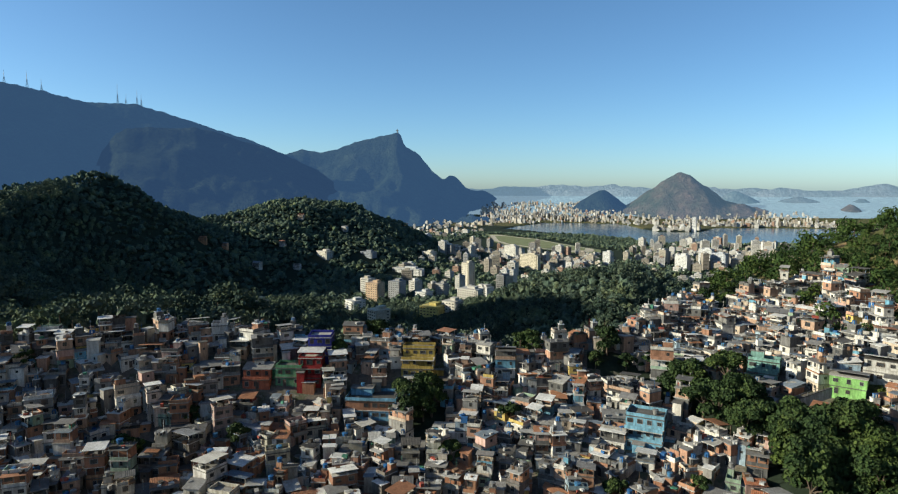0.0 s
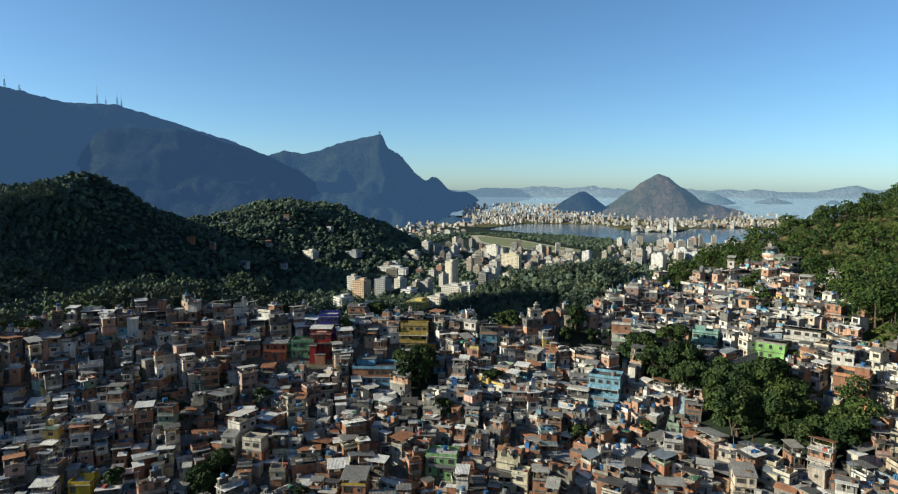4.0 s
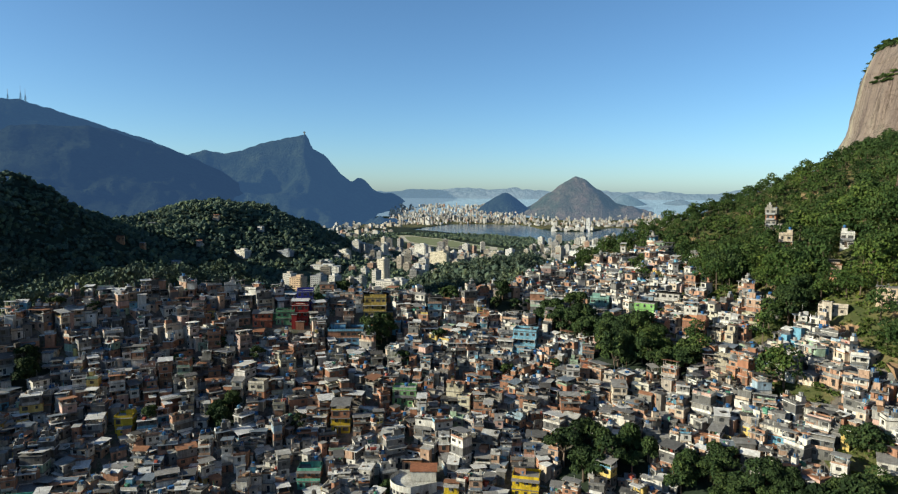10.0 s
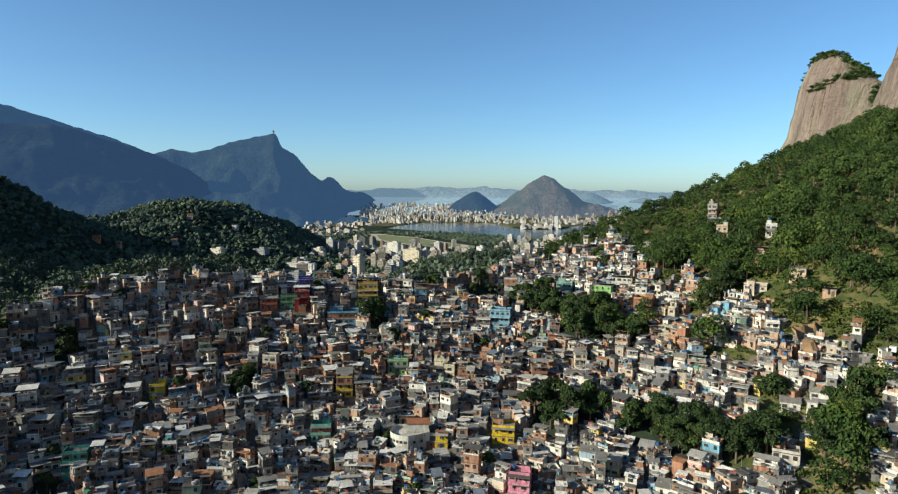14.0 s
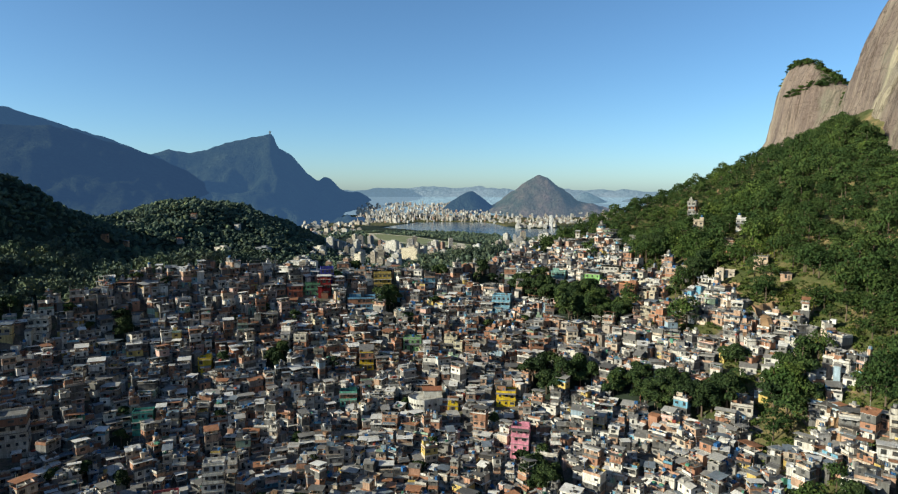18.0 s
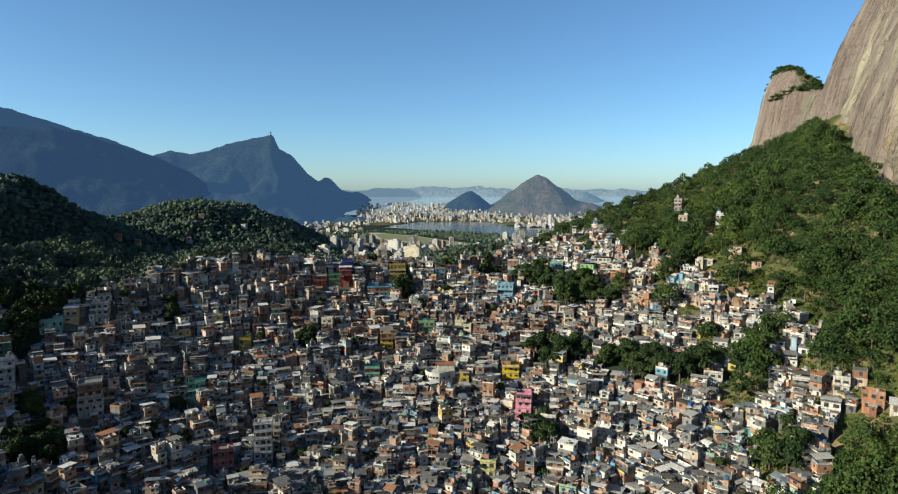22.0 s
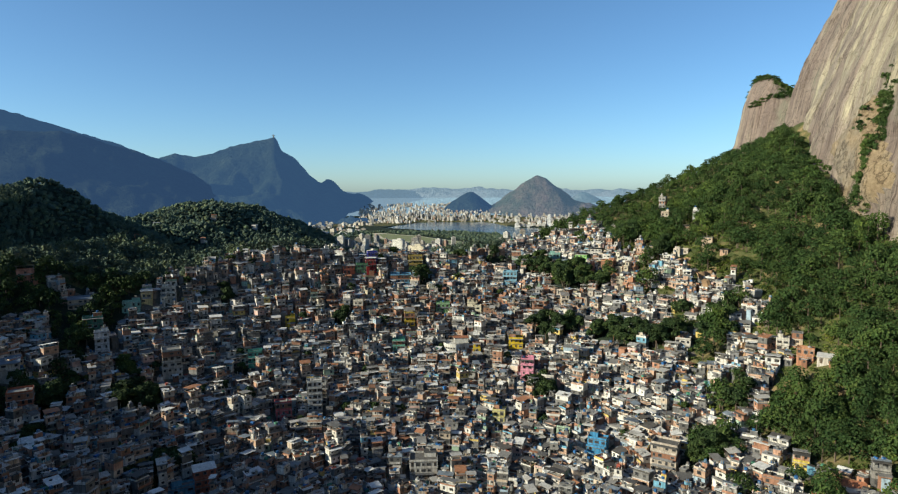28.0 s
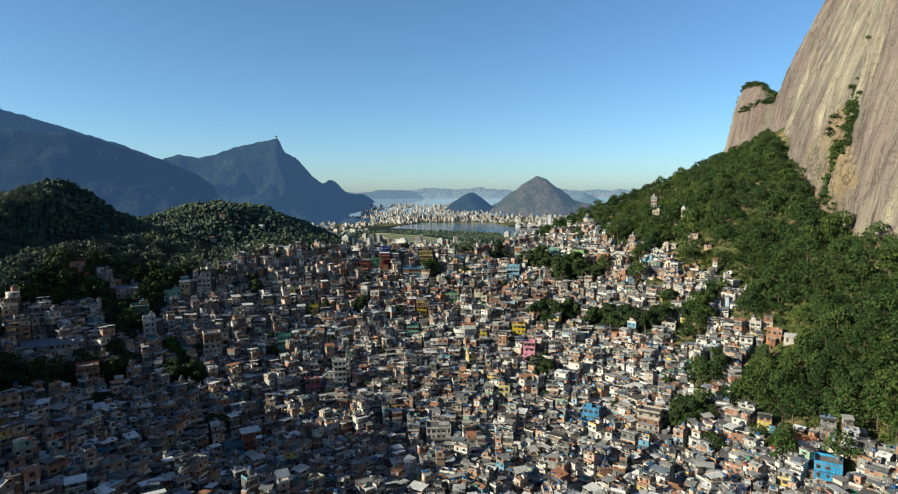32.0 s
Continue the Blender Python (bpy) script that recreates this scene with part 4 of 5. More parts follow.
def build_curved_house():
    """The white house with a rounded front."""
    root = tagged(new("house"), "white house with a rounded terrace front and brick-edged roof", "house", "hillside houses")
    root.matrix_world = pose(-11, 399, float(ground_height(-11, 396)) - 0.5, 0, 0, 4)
    n, r = 16, 6.5
    ang = [math.pi * (0.5 + 0.55 * i / n) + math.pi * 0.42 for i in range(n + 1)]
    ring = [(-1.0 + r * 1.15 * math.cos(a), r * math.sin(a)) for a in ang] + [(6.2, -3.0), (6.2, 5.5), (-6.0, 5.5)]
    for k in range(3):
        hh = STOREY if k < 2 else 1.2
        z0, z1 = k * STOREY - (6 if k == 0 else 0), k * STOREY + hh
        v = [(x, y, z0) for x, y in ring] + [(x, y, z1) for x, y in ring]
        m = len(ring)
        me = bpy.data.meshes.new("storey")
        me.from_pydata(v, [], [(i, (i + 1) % m, m + (i + 1) % m, m + i) for i in range(m)] + ([tuple(range(m, 2 * m))] if k < 2 else []))
        me.materials.append(paint)
        part("storey", me, root).color = (0.74, 0.72, 0.66, 1)
        if k < 2:
            for i in range(0, n, 2):
                a = 0.5 * (ang[i] + ang[i + 1])
                turn = a + math.pi / 2
                part("window", WINDOW, root, Matrix.Translation((-1.0 + r * 1.15 * math.cos(a), r * math.sin(a), k * STOREY + 1.5)) @ Matrix.Rotation(turn, 4, "Z"))
    for k in range(2):
        for x, y, turn in ((0.5, -6.15, 0.24), (3.2, -4.95, 0.42), (6.2, -0.5, math.pi / 2), (6.2, 2.8, math.pi / 2)):
            part("window", WINDOW, root, Matrix.Translation((x, y, k * STOREY + 1.5)) @ Matrix.Rotation(turn, 4, "Z"))
    part("floor_slab", box_mesh("floor_slab", [box(2, 2.5, 7.3, 8.0, 5.6, 3.2)], [paint]), root).color = (0.74, 0.72, 0.66, 1)
    part("roof", box_mesh("roof", [box(2, 2.5, 9.0, 8.6, 6.2, 0.2)], [terracotta]), root)


def joined_house(rows, rng, place, plan):
    """Adds one house to the joined far houses."""
    x0, y0, z0, turn = place
    c, s = math.cos(turn), math.sin(turn)

    def put(x, y, z, sx, sy, sz, number, sl=0.0, more=0.0):
        rows.append((x0 + x * c - y * s, y0 + x * s + y * c, z0 + z, sx, sy, sz, turn + more, sl, 0.0, number))

    for r in plan["walls"]:
        put(*r, 0)
    for r in plan["parapet"]:
        if len(r) == 6:
            put(*r, 0)
        else:
            x, y, z, w, d, p, t = r
            for a, b, sx, sy in ((0, d / 2 - t / 2, w, t), (0, t / 2 - d / 2, w, t), (w / 2 - t / 2, 0, t, d - 2 * t), (t / 2 - w / 2, 0, t, d - 2 * t)):
                put(x + a, y + b, z + p / 2, sx, sy, p, 0)
    for r in plan["slabs"]:
        put(*r, 1)
    for r in plan["sheets"] + plan["tiles"]:
        put(*r[:6], 1, r[6])
    for x, y, z, turn2, ww, hh in plan["windows"]:
        if turn2:
            put(x + math.copysign(0.02, x), y, z, 0.06, ww * 0.85, hh * 0.85, 2)
        else:
            put(x, y - 0.02, z, ww * 0.85, 0.06, hh * 0.85, 2)
    for x, y, z in plan["doors"]:
        put(x, y - 0.02, z, 0.85, 0.06, 2.0, 2)
    for x, y, z, h in plan["posts"]:
        put(x, y, z + h / 2, 0.14, 0.14, h, 1)
    for x, y, z, sc in plan["tanks"]:
        put(x, y, z + 0.55 * sc, 1.0 * sc, 1.0 * sc, 1.1 * sc, 3)
        put(x, y, z + 0.5 * sc, 0.98 * sc, 0.98 * sc, 0.96 * sc, 3, 0.0, 0.785)
    for x, y, z, w in plan["balconies"]:
        put(x, y, z, w, 1.1, 0.16, 1)
        put(x, y - 0.5, z + 0.5, w, 0.06, 0.9, 1)


def build_houses():
    rng = random.Random(21)
    taken = [(x, y, w, d) for _, w, d, _, _, (x, y), _ in KNOWN] + [(-11, 399, 13, 13), (65, 478, 6, 6), (74, 480, 6, 6), (104, 224, 5, 5)]
    rows, clutter, singles = [], [], 0
    y = 172.0
    while y < 585:
        gap = rng.uniform(4.5, 5.4)
        x = -262 + rng.uniform(0, 5)
        while x < 150:
            w = rng.choice((2.8, 3.2, 3.6, 4.0, 4.4, 5.0, 6.2))
            px, py = x + w / 2, y + rng.uniform(-1.3, 1.3) + 5 * math.sin(x * 0.03 + y * 0.01)
            x += w + rng.choice((0.1, 0.2, 0.6, 1.1, 2.2))
            if not built_up(np.array(px), np.array(py)) or rng.random() < 0.03:
                continue
            if any(abs(px - a) < (w + r) * 0.47 and abs(py - b) < 2.1 + q * 0.5 for a, b, r, q in taken):
                continue
            d = rng.uniform(3.4, 5.0)
            tall = (0.05, 0.26, 0.38, 0.23, 0.08) if py < 335 and px < -60 else (0.14, 0.40, 0.32, 0.12, 0.02) if py < 300 else (0.32, 0.46, 0.17, 0.05, 0.0) if py < 390 else (0.42, 0.43, 0.13, 0.02, 0.0)
            n = rng.choices((1, 2, 3, 4, 5), tall)[0] if py < crest(px) - 25 and px < 62 else rng.choice((1, 1, 2, 2, 2 + (rng.random() < 0.4)))
            if any(abs(px - a) < (w + r) * 0.5 and -17 < py - b < 0 for a, b, r, _ in taken[:len(KNOWN)]):
                n = 1                                            # low roofs below the painted houses
            turn = yaw_at(px, py) + rng.gauss(0, 0.26) + (rng.uniform(-0.8, 0.8) if rng.random() < 0.22 else 0)
            z = float(ground_height(px, py - d * 0.3)) - 0.4
            plan = house_plan(rng, w, d, n, rng.choice(TOPS))
            SPOTS.append((px, py, w / 2))
            for _ in range(rng.choice((2, 4, 6))):
                s = rng.uniform(0.25, 1.1)
                clutter.append(box(px + rng.uniform(-0.42, 0.42) * w, py + rng.uniform(-0.42, 0.42) * d, z + n * STOREY + s * 0.35, s * rng.uniform(0.6, 2.0), s * rng.uniform(0.6, 1.6),
                                   s * rng.choice((0.7, 0.7, 1.6)), rng.uniform(0, 3), rng.uniform(-0.1, 0.1)))
            if rng.random() < 0.5:
                clutter.append(box(px + rng.uniform(-0.4, 0.4) * w, py + rng.uniform(-0.4, 0.4) * d, z + n * STOREY + 1.6, 0.07, 0.07, 3.4))
            bright = rng.uniform(0.85, 1.25)
            if 422 < py < 512 and -112 < px < 112 and singles < 262:
                singles += 1
                if rng.random() < 0.24:
                    make_house(pose(px, py, z, 0, 0, math.degrees(turn)), plan, None, "bare red hollow-brick house with concrete slabs on the hillside")
                else:
                    colour, word = rng.choice(SHADES if rng.random() < 0.5 else SHADES[:2] + SHADES[7:10] + SHADES[13:])
                    make_house(pose(px, py, z, 0, 0, math.degrees(turn)), plan, tuple(min(c * rng.uniform(0.94, 1.02) * bright, 0.82) for c in colour), f"{word} house with concrete slabs on the hillside")
            else:
                joined_house(rows, rng, (px, py, z, turn), plan)
        y += gap
    tagged(new("rooftop_clutter", box_mesh("rooftop_clutter", clutter, [clutter_mix])), "small boxes, boards, tanks and poles on the roofs", "clutter", kind="stuff")
    tagged(new("hillside_houses", box_mesh("hillside_houses", rows, [wall_mix, roof_mix, glass, tank_mix])),
           "dense brick and plaster houses stacked up the hillside", "houses", kind="stuff")


# ---- trees ----
def leaf_cloud(rng, lobes, count, size):
    """Many small leaf clumps over rounded lobes: rows of x, y, z, radius."""
    lobes = np.array(lobes, float)
    pick = rng.choice(len(lobes), count, p=lobes[:, 3] ** 2 / (lobes[:, 3] ** 2).sum())
    way = rng.normal(size=(count, 3))
    way /= np.linalg.norm(way, axis=1)[:, None]
    way[:, 2] = np.where(way[:, 2] < -0.35, -way[:, 2], way[:, 2])
    at = lobes[pick, :3] + way * lobes[pick, 3:4] * rng.uniform(0.72, 1.08, (count, 1)) * (1, 1, 0.8)
    nrm = way + rng.normal(size=(count, 3)) * 0.32
    nrm /= np.linalg.norm(nrm, axis=1)[:, None]
    side = np.cross(nrm, rng.normal(size=(count, 3)))
    side /= np.linalg.norm(side, axis=1)[:, None]
    up = np.cross(nrm, side)
    s = rng.uniform(0.6, 1.3, (count, 1)) * size
    bend = nrm * s * 0.35
    v = np.stack([at - side * s - bend, at - up * s * 0.8 - bend * 0.2, at + side * s - bend, at + up * s * 0.8 + bend * 0.4], 1)
    return v.reshape(-1, 3), np.arange(count * 4).reshape(-1, 4)


def ico(detail):
    bm = bmesh.new()
    bmesh.ops.create_icosphere(bm, subdivisions=detail, radius=1.0)
    v = np.array([p.co[:] for p in bm.verts])
    f = np.array([[p.index for p in q.verts] for q in bm.faces])
    bm.free()
    return v, f


ICO1 = ico(1)


def limb(points, radii, sides=6):
    """A tapered limb along points."""
    pts = np.array(points, float)
    v, f = [], []
    for k, (p, r) in enumerate(zip(pts, radii)):
        way = pts[min(k + 1, len(pts) - 1)] - pts[max(k - 1, 0)]
        way /= np.linalg.norm(way)
        a = np.cross(way, (0.3, 1, 0.1))
        a /= np.linalg.norm(a)
        b = np.cross(way, a)
        v += [p + r * (a * math.cos(t * 2 * math.pi / sides) + b * math.sin(t * 2 * math.pi / sides)) for t in range(sides)]
        if k:
            f += [((k - 1) * sides + t, (k - 1) * sides + (t + 1) % sides, k * sides + (t + 1) % sides, k * sides + t) for t in range(sides)]
    return np.array(v), np.array(f)


def tree_kind(seed, height, spread, count, size):
    rng = np.random.default_rng(seed)
    lobes = [(0, 0, height * 0.72, spread * 0.62)]
    for k in range(rng.integers(5, 8)):
        a, r = k * 2.4 + rng.uniform(-0.4, 0.4), spread * rng.uniform(0.42, 0.75)
        lobes.append((r * math.cos(a), r * math.sin(a), height * rng.uniform(0.34, 0.84), spread * rng.uniform(0.30, 0.46)))
    vs, fs, base = [], [], 0
    trunk = [(0, 0, -1.5), (0.1, 0, height * 0.2), (0.2, 0.1, height * 0.42), (0.1, 0.2, height * 0.65)]
    pieces = [limb(trunk, (height * 0.040, height * 0.030, height * 0.024, height * 0.012))]
    for x, y, z, r in lobes[1:6]:
        pieces.append(limb([(0.15, 0.1, height * 0.34), (x * 0.45, y * 0.45, (z + height * 0.4) / 2), (x * 0.9, y * 0.9, z)], (height * 0.016, height * 0.011, height * 0.004), 5))
    for v, f in pieces:
        vs.append(v)
        fs.append(f + base)
        base += len(v)
    wood = raw_mesh("trunk", np.concatenate(vs), np.concatenate(fs), [bark], smooth=True)
    lv, lf = leaf_cloud(rng, lobes, count, size)
    crown = raw_mesh("crown", lv, lf, [leaf_grove])
    return wood, crown, lobes


def build_groves():
    rng = random.Random(3)
    kinds = [tree_kind(40 + k, h, s, n, 0.45) for k, (h, s, n) in enumerate(((9, 4.4, 1200), (11, 5.0, 1400), (7, 3.4, 760), (12, 5.6, 1600), (8.5, 4.6, 1100), (6, 3.0, 600)))]
    for gx, gy, r in GROVES:
        for _ in range(max(1, int(r * r / 8.5))):
            a, q = rng.uniform(0, 6.28), r * math.sqrt(rng.random()) * 0.92
            x, y = gx + q * math.cos(a), gy + q * math.sin(a)
            wood, crown, _ = kinds[rng.choice((0, 1, 1, 3, 3, 4)) if r > 6 else rng.choice((0, 2, 4, 5))]
            root = tagged(new("tree"), "leafy dark green broadleaf tree among the houses", "tree", "trees among the houses")
            s = rng.uniform(0.8, 1.15) * (1.2 if r >= 11 else 1.0)
            root.matrix_world = pose(x, y, float(ground_height(x, y)), 0, 0, rng.uniform(0, 360)) @ Matrix.Diagonal((s, s, s * rng.uniform(0.9, 1.1), 1))
            part("trunk", wood, root)
            part("crown", crown, root)
    for k in range(125):
        x, y = (rng.uniform(-200, 105), rng.uniform(230, 505)) if k < 70 else (rng.uniform(-225, -85), rng.uniform(205, 345))
        if not built_up(np.array(x), np.array(y)):
            continue
        wood, crown, _ = kinds[rng.choice((2, 5, 5))]
        root = tagged(new("tree"), "small bushy tree squeezed between houses", "tree", "trees among the houses")
        root.matrix_world = pose(x, y, float(ground_height(x, y)) + 0.8, 0, 0, rng.uniform(0, 360)) @ Matrix.Scale(rng.uniform(0.75, 1.1), 4)
        part("trunk", wood, root)
        part("crown", crown, root)


def scattered(rng, x0, x1, y0, y1, gap):
    xs, ys = np.arange(x0, x1, gap), np.arange(y0, y1, gap * 0.87)
    X, Y = np.meshgrid(xs, ys)
    X = X + (np.arange(len(ys)) % 2)[:, None] * gap / 2
    X, Y = X + rng.uniform(-0.36, 0.36, X.shape) * gap, Y + rng.uniform(-0.36, 0.36, X.shape) * gap
    return X.ravel(), Y.ravel()


def joined_clumps(name, rng, X, Y, Z, size, material, label, unit, flat=0.8, rough=0.28):
    """Rounded, crumpled crowns joined into one mesh."""
    v, f = unit
    n = len(X)
    s = size * (0.55 + 0.95 * rng.random(n) ** 1.5)
    turn = rng.uniform(0, 6.28, n)
    P = v[None] * (1 + rng.normal(0, rough, (n, len(v), 1)))
    c, q = np.cos(turn)[:, None], np.sin(turn)[:, None]
    P = np.stack([P[..., 0] * c - P[..., 1] * q, P[..., 0] * q + P[..., 1] * c, P[..., 2] * flat * rng.uniform(0.8, 1.4, (n, 1))], -1) * s[:, None, None]
    P = P + np.stack([X, Y, Z], -1)[:, None]
    F = (f[None] + len(v) * np.arange(n)[:, None, None]).reshape(-1, 3)
    tagged(new(name, raw_mesh(name, P.reshape(-1, 3), F, [material])), label, "forest", kind="stuff")


def wooded_slope(x, y):
    """The wooded side of the valley on the sunny slope, up to the cliff."""
    cliff_foot = np.interp(y, (200, 300, 350, 395, 451, 505, 560, 604, 655, 760), (206, 202, 200, 202, 216, 240, 263, 291, 345, 420)) + 1
    grass = np.sin(x * 0.11 + y * 0.05) + np.sin(y * 0.083 - x * 0.04) > 1.88
    return (x > right_edge(y) - 38) & (x > 84) & (x < cliff_foot) & ~grass


def leafy_kinds(seed, many, count, size, tall=5.6, wide=2.6):
    """Small trees of leaf clumps on a trunk, to be joined into woods."""
    kinds = []
    for k in range(many):
        r2 = np.random.default_rng(seed + k)
        lobes = [(0, 0, tall, wide)] + [(0.77 * wide * math.cos(a * 1.7 + k), 0.77 * wide * math.sin(a * 1.7 + k), r2.uniform(0.36, 1.02) * tall, r2.uniform(0.5, 0.77) * wide) for a in range(5)]
        lv, lf = leaf_cloud(r2, lobes, count, size)
        tv, tf = limb([(0, 0, -1), (0.1, 0, tall * 0.43), (0.2, 0.1, tall * 0.9)], (tall * 0.04, tall * 0.03, tall * 0.015), 4)
        kinds.append((np.concatenate([lv, tv]), np.concatenate([lf, tf + len(lv)]), len(lf)))
    return kinds


def lobed_kinds(seed, many, lobes, tall, wide, leafy):
    """Farther trees: a few crumpled lobes with loose leaf clumps round them."""
    kinds = []
    v, f = ICO1
    for k in range(many):
        r2 = np.random.default_rng(seed + k)
        V, F = [], []
        at = []
        for n in range(lobes):
            a, r = n * 2.4 + k + r2.uniform(-0.4, 0.4), wide * (0.10 if n == 0 else r2.uniform(0.40, 0.62))
            s = wide * (r2.uniform(0.62, 0.72) if n == 0 else r2.uniform(0.40, 0.58))
            c = (r * math.cos(a), r * math.sin(a), tall * (1.0 if n == 0 else r2.uniform(0.55, 0.95)))
            at.append((*c, s))
            F.append(f + sum(len(q) for q in V))
            V.append(v * (1 + r2.normal(0, 0.28, (len(v), 1))) * s * (0.85, 0.85, 0.75) + c)
        lv, lf = leaf_cloud(r2, at, leafy, wide * 0.17)
        base = sum(len(q) for q in V)
        F.append(np.concatenate([lf[:, [0, 1, 2]], lf[:, [0, 2, 3]]]) + base)
        V.append(lv)
        kinds.append((np.concatenate(V), np.concatenate(F), 10 ** 6))
    return kinds


def joined_trees(name, rng, X, Y, Z, kinds, materials, label, low=0.65, high=1.4, power=2.0):
    V, F, M, base = [], [], [], 0
    pick = rng.integers(0, len(kinds), len(X))
    for k, (v, f, leaves_n) in enumerate(kinds):
        at = np.stack([X, Y, Z], -1)[pick == k]
        n = len(at)
        s, turn = low + (high - low) * rng.random(n) ** power, rng.uniform(0, 6.28, n)
        c, q = np.cos(turn)[:, None], np.sin(turn)[:, None]
        P = np.stack([v[None, :, 0] * c - v[None, :, 1] * q, v[None, :, 0] * q + v[None, :, 1] * c, v[None, :, 2] * rng.uniform(0.8, 1.25, (n, 1))], -1)
        P = P * s[:, None, None] + at[:, None]
        V.append(P.reshape(-1, 3))
        F.append((f[None] + len(v) * np.arange(n)[:, None, None]).reshape(-1, f.shape[1]) + base)
        M.append(np.tile(np.where(np.arange(len(f)) < leaves_n, 0, 1), n))
        base += n * len(v)
    tagged(new(name, raw_mesh(name, np.concatenate(V), np.concatenate(F), materials, np.concatenate(M))), label, "forest", kind="stuff")


def open_slope(X, Y):
    """Keeps tall trees off the yards of the houses on the slope."""
    free = np.ones(len(X), bool)
    for x, y, rx, ry in ((139, 306, 13, 12), (111, 249, 7, 8), (114, 227, 9, 8), (108, 201, 9, 8), (157, 531, 5, 10), (96, 322, 9, 8), (157, 469, 5, 9), (144, 455, 5, 8), (147, 427, 6, 8), (134, 432, 8, 8), (150, 409, 5, 7), (142, 489, 6, 9), (119, 368, 9, 6), (131, 353, 6, 6)):
        free &= ((X - x) / rx) ** 2 + ((Y - y) / ry) ** 2 > 1
    return free


def build_near_forest():
    rng = np.random.default_rng(8)
    X, Y = scattered(rng, 60, 420, 165, 760, 5.6)
    behind = (Y > crest(X) - 26) & (X > -40)
    keep = wooded_slope(X, Y) | (behind & (X < 420) & (Y > 560))
    keep &= clear_of_houses(X, Y, 2.2) & open_slope(X, Y) & ~((np.abs(X - 137) < 13) & (np.abs(Y - 396 - (X - 137) * 0.5) < 6))
    keep &= ~clearing(X, Y) | (rng.random(len(X)) < 0.12)
    keep &= (X > right_edge(Y) - 4) | (Y < 300) | (Y > 480) | (rng.random(len(X)) < 0.5)
    X, Y = X[keep], Y[keep]
    Z = ground_height(X, Y)
    near, crown = (Y < 500) & (X < 250), (Y >= 500) & (Y < 640) & (X < 290)
    joined_trees("slope_forest", rng, X[near], Y[near], Z[near], leafy_kinds(70, 8, 430, 0.35, 6.2, 3.0), [leaf, bark], "dense green broadleaf forest on the sunlit slope", 0.7, 1.7, 1.3)
    joined_trees("ridge_forest", rng, X[crown], Y[crown], Z[crown], leafy_kinds(80, 6, 210, 0.47, 5.3, 2.9), [leaf, bark], "green broadleaf forest along the ridge", 0.55, 1.25)
    far = ~near & ~crown
    joined_trees("back_forest", rng, X[far], Y[far], Z[far], leafy_kinds(84, 5, 40, 1.0, 5.3, 2.9), [leaf, bark], "green broadleaf forest behind the ridge", 0.5, 1.1)
    X, Y = scattered(rng, 190, 300, 335, 622, 3.4)
    rock = np.interp(Y, (300, 350, 395, 451, 505, 560, 606, 655), (203, 205, 212, 226, 245, 258, 284, 345))
    free = (X < rock) & (X > rock - 19)
    X, Y = X[free], Y[free]
    joined_trees("cliff_foot_shrubs", rng, X, Y, ground_height(X, Y), leafy_kinds(76, 5, 44, 0.50, 1.2, 1.5), [leaf, bark], "green shrubs along the foot of the cliff", 0.6, 1.5)
    X, Y = scattered(rng, 104, 180, 345, 452, 2.3)
    x2, y2 = scattered(rng, 84, 176, 185, 500, 2.5)
    free = clearing(X, Y) & clear_of_houses(X, Y, 1.5) & (rng.random(len(X)) < 0.85)
    free2 = (x2 > right_edge(y2) - 40) & clear_of_houses(x2, y2, 0.9) & (rng.random(len(x2)) < 0.8)
    X, Y = np.concatenate([X[free], x2[free2]]), np.concatenate([Y[free], y2[free2]])
    joined_trees("clearing_shrubs", rng, X, Y, ground_height(X, Y), leafy_kinds(75, 5, 40, 0.36, 0.7, 1.1), [leaf_scrub, bark], "low yellow-green shrubs on the grassy clearing", 0.5, 1.5)


def clear_of_towers(X, Y):
    free = np.ones(len(X), bool)
    for _, _, x, y, w, _ in TOWERS:
        free &= (np.abs(X - x) > w * 0.5 + 5) | (Y < y - 48) | (Y > y + 24)
    for _, x, y, w, _, _ in VILLAS:
        free &= (np.abs(X - x) > w * 0.5 + 5) | (Y < y - 26) | (Y > y + 12)
    return free


